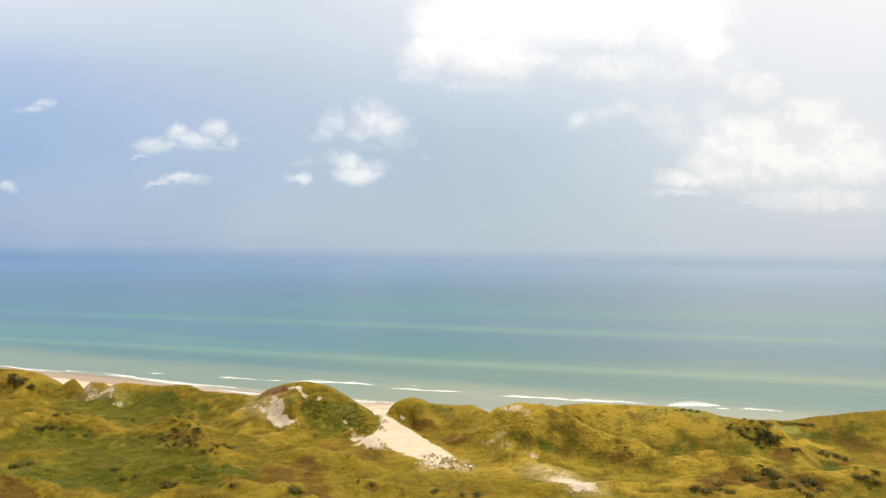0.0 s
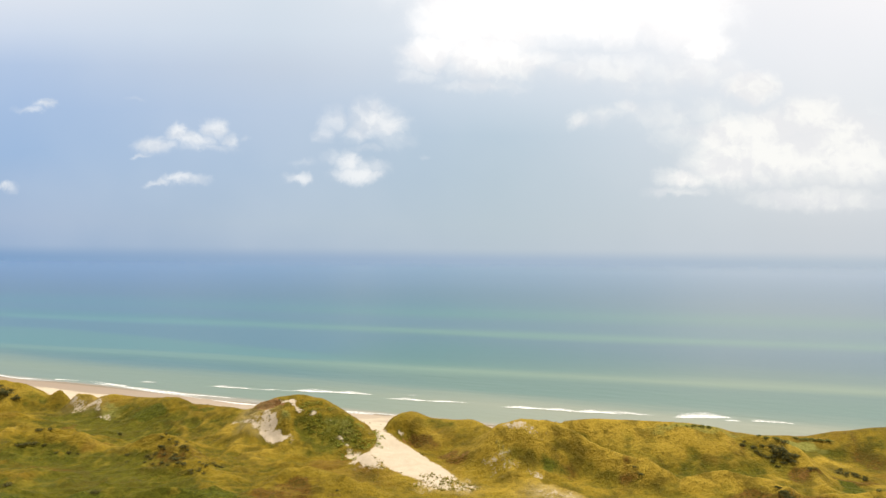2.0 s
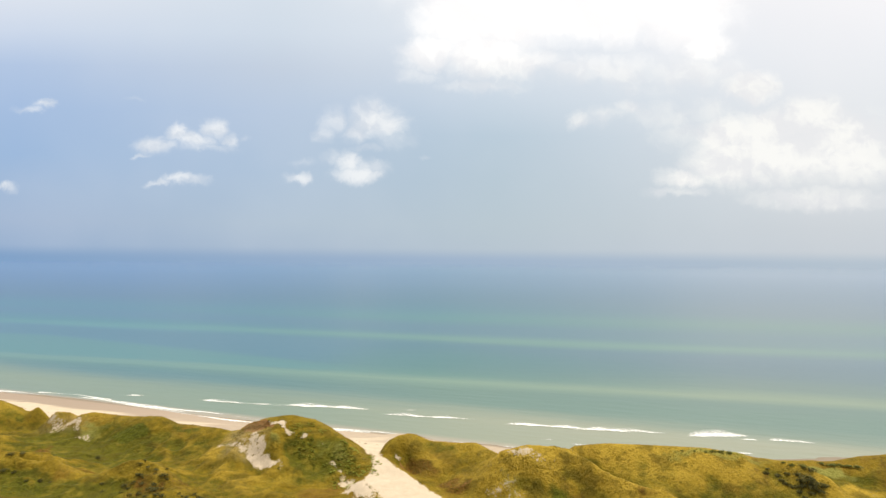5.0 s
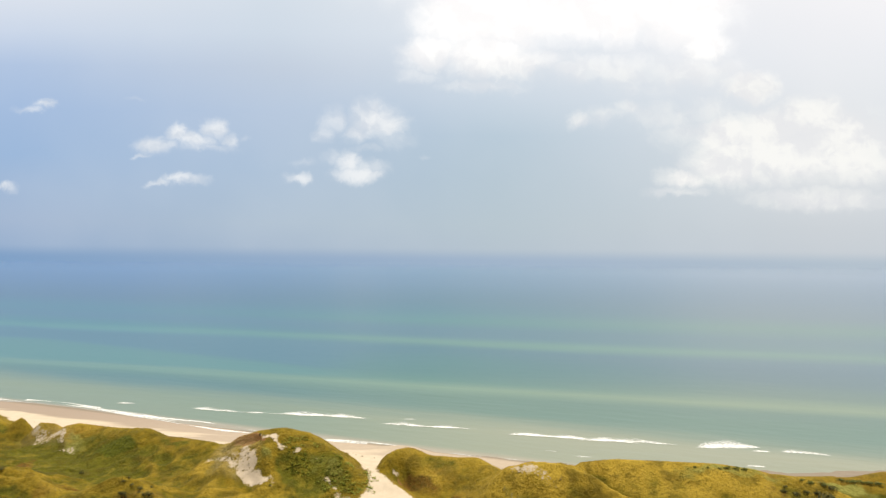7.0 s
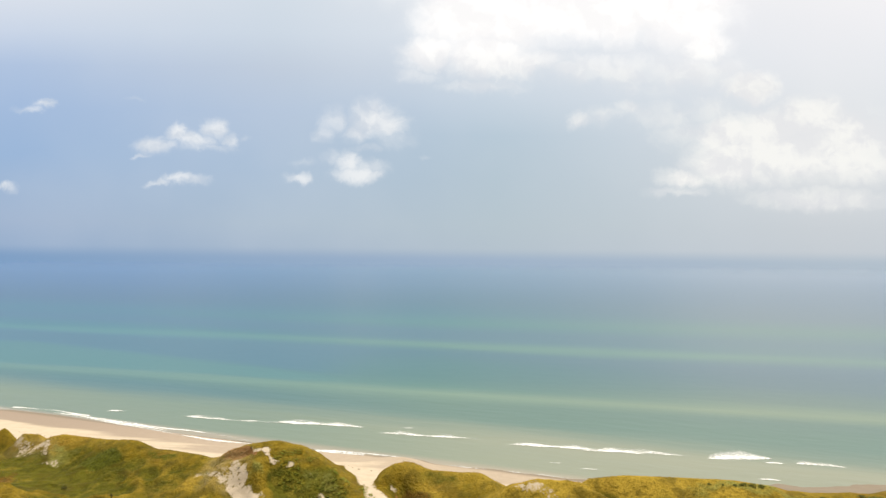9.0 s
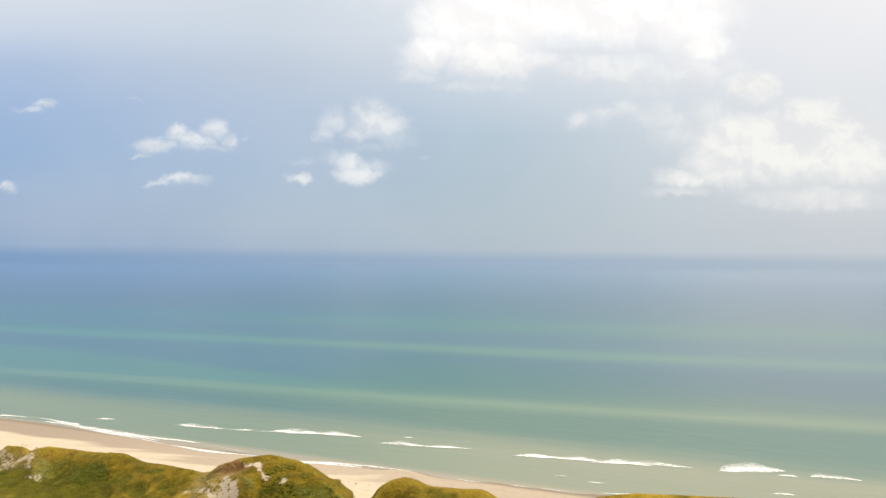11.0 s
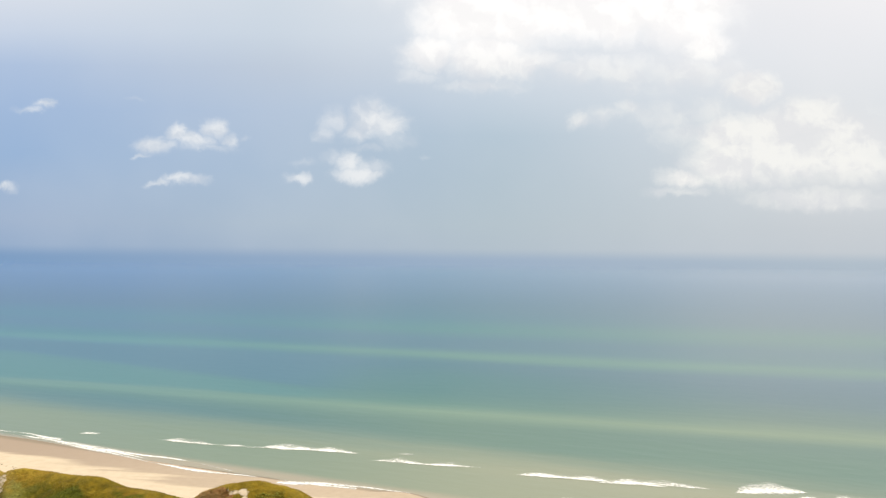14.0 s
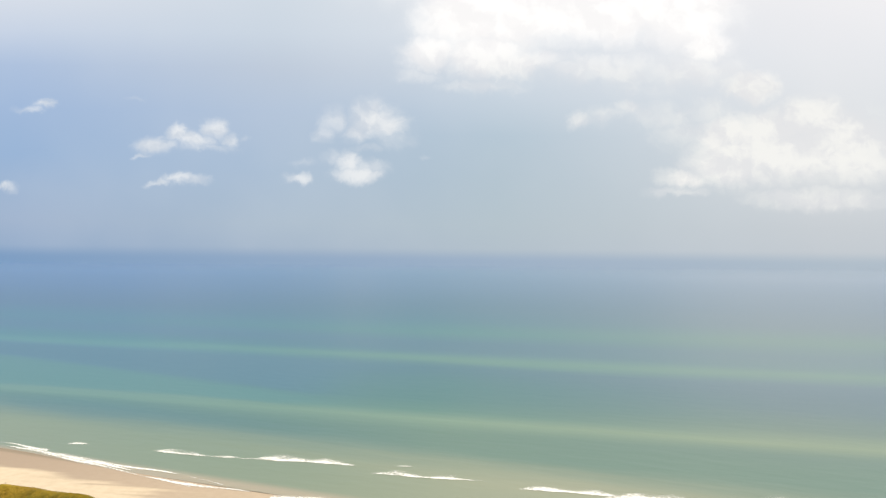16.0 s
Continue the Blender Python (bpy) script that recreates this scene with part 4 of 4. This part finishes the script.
tagged(tussocks("marram_grass", where[edge], 0.5, 9, MARRAM, rng, 1.1), "scattered grey-green marram tufts on bare sand", "grass", kind="stuff")

inside = np.maximum(spot(x, y, -38, 243, 15, 8, -32), spot(x, y, -31, 232, 10, 4, -45)) + 0.3 * fbm(x, y, 5, 2, 150)
tall = (inside > 0.1) & (bare < 0.8) & (fbm(x, y, 3.0, 2, 154) > -0.15) & (rng.uniform(0, 1, len(x)) < 0.4)
tongue = np.maximum(spot(x, y, -24.5, 234, 5, 2.2, -40), spot(x, y, -22, 239, 4, 1.6, -60)) + 0.35 * fbm(x, y, 2.5, 2, 152)
tall |= (tongue > 0.15) & (rng.uniform(0, 1, len(x)) < 0.7)
tagged(tussocks("tall_marram", where[tall], 0.5, 9, TALL, rng, 1.3), "tall green marram clumps on the dune flank", "grass", kind="stuff")
dark = (sand < 0.3) & (0.6 * heathy + fbm(x, y, 9, 3, 151) + rng.uniform(-0.4, 0.4, len(x)) > 1.45)
tagged(tussocks("moor_grass", where[dark], 0.42, 7, MOOR, rng, 0.9), "dark olive tussocks dotted over the dunes", "grass", kind="stuff")


def shrub_meshes(seed, leaf):
    """Foliage of a low wind-shorn shrub, about one metre across, and its stem."""
    r = np.random.RandomState(seed)
    lumps = [(r.uniform(-0.3, 0.3), r.uniform(-0.25, 0.25), r.uniform(0.1, 0.3), r.uniform(0.2, 0.34)) for _ in range(6)]
    verts, faces = [], []
    for cx, cy, cz, rad in lumps:
        for _ in range(46):
            d = r.normal(size=3)
            d /= np.linalg.norm(d)
            d[2] = abs(d[2]) * 0.9 - 0.15
            c = np.array([cx, cy, cz]) + d * rad * r.uniform(0.8, 1.12)
            c[2] = max(c[2], 0.02)
            a = np.cross(d, r.normal(size=3))
            a /= np.linalg.norm(a) + 1e-6
            b = np.cross(d, a) + 0.4 * d
            k, size = len(verts), r.uniform(0.035, 0.075)
            verts += [c - a * size, c + b * size * 0.6, c + a * size, c - b * size * 0.6]
            faces.append((k, k + 1, k + 2, k + 3))
    stem, sides = [], []
    for branch in range(3):
        lean = r.uniform(-0.25, 0.25, 2)
        for ring in range(3):
            rad = 0.035 * (1 - 0.3 * ring)
            for j in range(5):
                g = 2 * math.pi * j / 5
                stem.append((lean[0] * ring * 0.5 + rad * math.cos(g), lean[1] * ring * 0.5 + rad * math.sin(g), -0.1 + 0.2 * ring))
        o = branch * 15
        sides += [(o + ring * 5 + j, o + ring * 5 + (j + 1) % 5, o + ring * 5 + 5 + (j + 1) % 5, o + ring * 5 + 5 + j) for ring in range(2) for j in range(5)]
    return mesh_of("foliage", verts, faces, leaf), mesh_of("stem", stem, sides, BARK)


def shrub_model(seed, leaf):
    root = new("shrub")
    leaves, stem = shrub_meshes(seed, leaf)
    part("foliage", leaves, leaf, root)
    part("stem", stem, BARK, root)
    return root


# Shrubs: x, y, width.
THICKET = [
    (-90.7, 222.8, 2.0), (-94.2, 221.0, 1.8), (-92.2, 218.8, 1.4), (-91.2, 220.8, 1.2), (-87.9, 219.5, 1.7), (-82.5, 215.5, 2.8), (-84.4, 217.8, 1.7), (-87.3, 215.8, 1.5), (-78.4, 209.5, 2.0), (-74.3, 206.5, 1.6), (-72.2, 205.8, 1.2), (-70.7, 208.0, 1.6), (-70.6, 214.2, 1.3), (-69.8, 213.5, 1.1), (-73.3, 210.2, 1.1), (-101.6, 222.8, 1.6), (-89.1, 225.8, 1.2), (-85.7, 224.0, 1.4), (-81.1, 219.0, 2.1), (-79.9, 217.8, 1.3),
]
LONE = [
    (-122.7, 227.0, 1.9), (-126.6, 226.8, 1.1), (-119.3, 226.5, 1.0), (-119.3, 254.2, 1.6), (-126.5, 195.8, 2.5), (-124.2, 198.5, 2.9), (-139.8, 227.5, 2.0), (-137.8, 228.8, 1.7), (-135.9, 230.5, 2.0), (-133.4, 230.8, 1.7), (-142.4, 243.2, 1.8), (-138.4, 243.5, 1.8), (-92.2, 186.5, 2.2), (-88.4, 183.0, 1.7), (-85.4, 184.0, 1.3), (-75.5, 181.2, 2.4), (-73.1, 181.0, 1.6), (-69.1, 184.8, 1.3), (-60.0, 179.0, 1.5), (-56.3, 178.0, 1.5), (-38.9, 174.2, 2.6), (-36.8, 174.2, 1.5), (-29.0, 194.5, 0.7), (-22.8, 182.8, 1.2), (-18.8, 181.8, 1.5), (-1.9, 181.2, 2.1), (6.1, 178.5, 1.8), (9.5, 177.5, 2.6),
]
SHOULDER = [
    (98.3, 224.0, 1.9), (101.2, 222.8, 2.2), (104.1, 222.2, 1.9), (105.8, 221.5, 1.9), (107.6, 219.2, 3.9), (105.5, 217.8, 2.2), (109.3, 217.5, 3.1), (109.0, 215.0, 2.1), (103.0, 218.2, 1.9), (101.7, 219.5, 1.9), (107.2, 215.5, 1.9), (106.0, 219.5, 2.4), (107.5, 217.5, 2.9),
]
HEATH = [
    (58.7, 204.5, 1.7), (89.1, 191.5, 2.5), (96.4, 193.0, 3.0), (96.8, 189.2, 2.7), (93.1, 185.2, 2.1), (106.0, 187.0, 3.8), (102.2, 184.5, 2.1), (98.2, 183.0, 2.1), (100.1, 178.8, 2.4), (70.4, 181.2, 2.5), (72.7, 179.2, 2.7), (77.7, 184.0, 2.2), (78.6, 178.8, 2.1), (111.2, 208.2, 1.6), (124.9, 217.2, 2.2), (128.1, 217.5, 2.2), (129.7, 215.2, 2.7), (130.3, 212.2, 2.2), (119.0, 188.5, 2.0), (121.9, 188.0, 2.2), (124.0, 187.0, 2.2), (-188.7, 292.0, 3.8), (-184.4, 290.0, 4.4), (-191.0, 294.0, 2.8), (-181.6, 289.5, 3.0),
]
CREST = [
    (126.6, 238.0, 2.0), (128.6, 237.2, 1.8), (130.8, 236.5, 2.0), (132.9, 235.5, 1.8), (104.2, 226.0, 1.2), (81.8, 229.5, 1.2), (84.3, 230.0, 1.6), (86.9, 230.5, 1.8), (89.7, 230.5, 1.6), (105.8, 224.2, 1.6), (108.8, 222.5, 1.4), (123.3, 238.8, 2.0), (125.7, 238.2, 1.5), (108.2, 223.2, 1.4), (74.8, 230.0, 1.0), (78.7, 229.8, 1.0),
]
SHRUB_GROUPS = [
    (THICKET, "dark green shrub in a thicket on a grassy dune slope"),
    (LONE, "low dark shrub standing alone among dune grass"),
    (SHOULDER, "dark shrub in a dense thicket on the dune shoulder"),
    (HEATH, "brownish dark shrub on rough heathy ground"),
    (CREST, "small green shrub on the crest above the beach"),
]
models = [shrub_model(200 + k, SHRUB if k < 5 else SAGE_LEAF) for k in range(8)]
used = set()
rs = random.Random(8)
for rows, label in SHRUB_GROUPS:
    # smaller bushes crowd round those of a thicket
    young = [(x + rs.uniform(-2, 2), y + rs.uniform(-4, 4), max(1.0, w * rs.uniform(0.45, 0.8))) for x, y, w in rows] if rows in (THICKET, SHOULDER, HEATH) else []
    for x, y, size in rows + young:
        k = rs.randrange(5, 8) if rows is CREST else rs.randrange(5)
        z = float(relief(np.array([x]), np.array([y]))[0])
        place = pose(x, y, z - 0.05, 0, 0, rs.uniform(0, 360))
        if k in used:
            ob = copy_thing(models[k], place)
        else:
            used.add(k)
            ob = models[k]
            ob.matrix_basis = place
        ob.scale = (size * rs.uniform(1.3, 1.9), size * rs.uniform(1.1, 1.6), size * rs.uniform(0.8, 1.15))
        tagged(ob, label, "shrub", "dune shrubs")
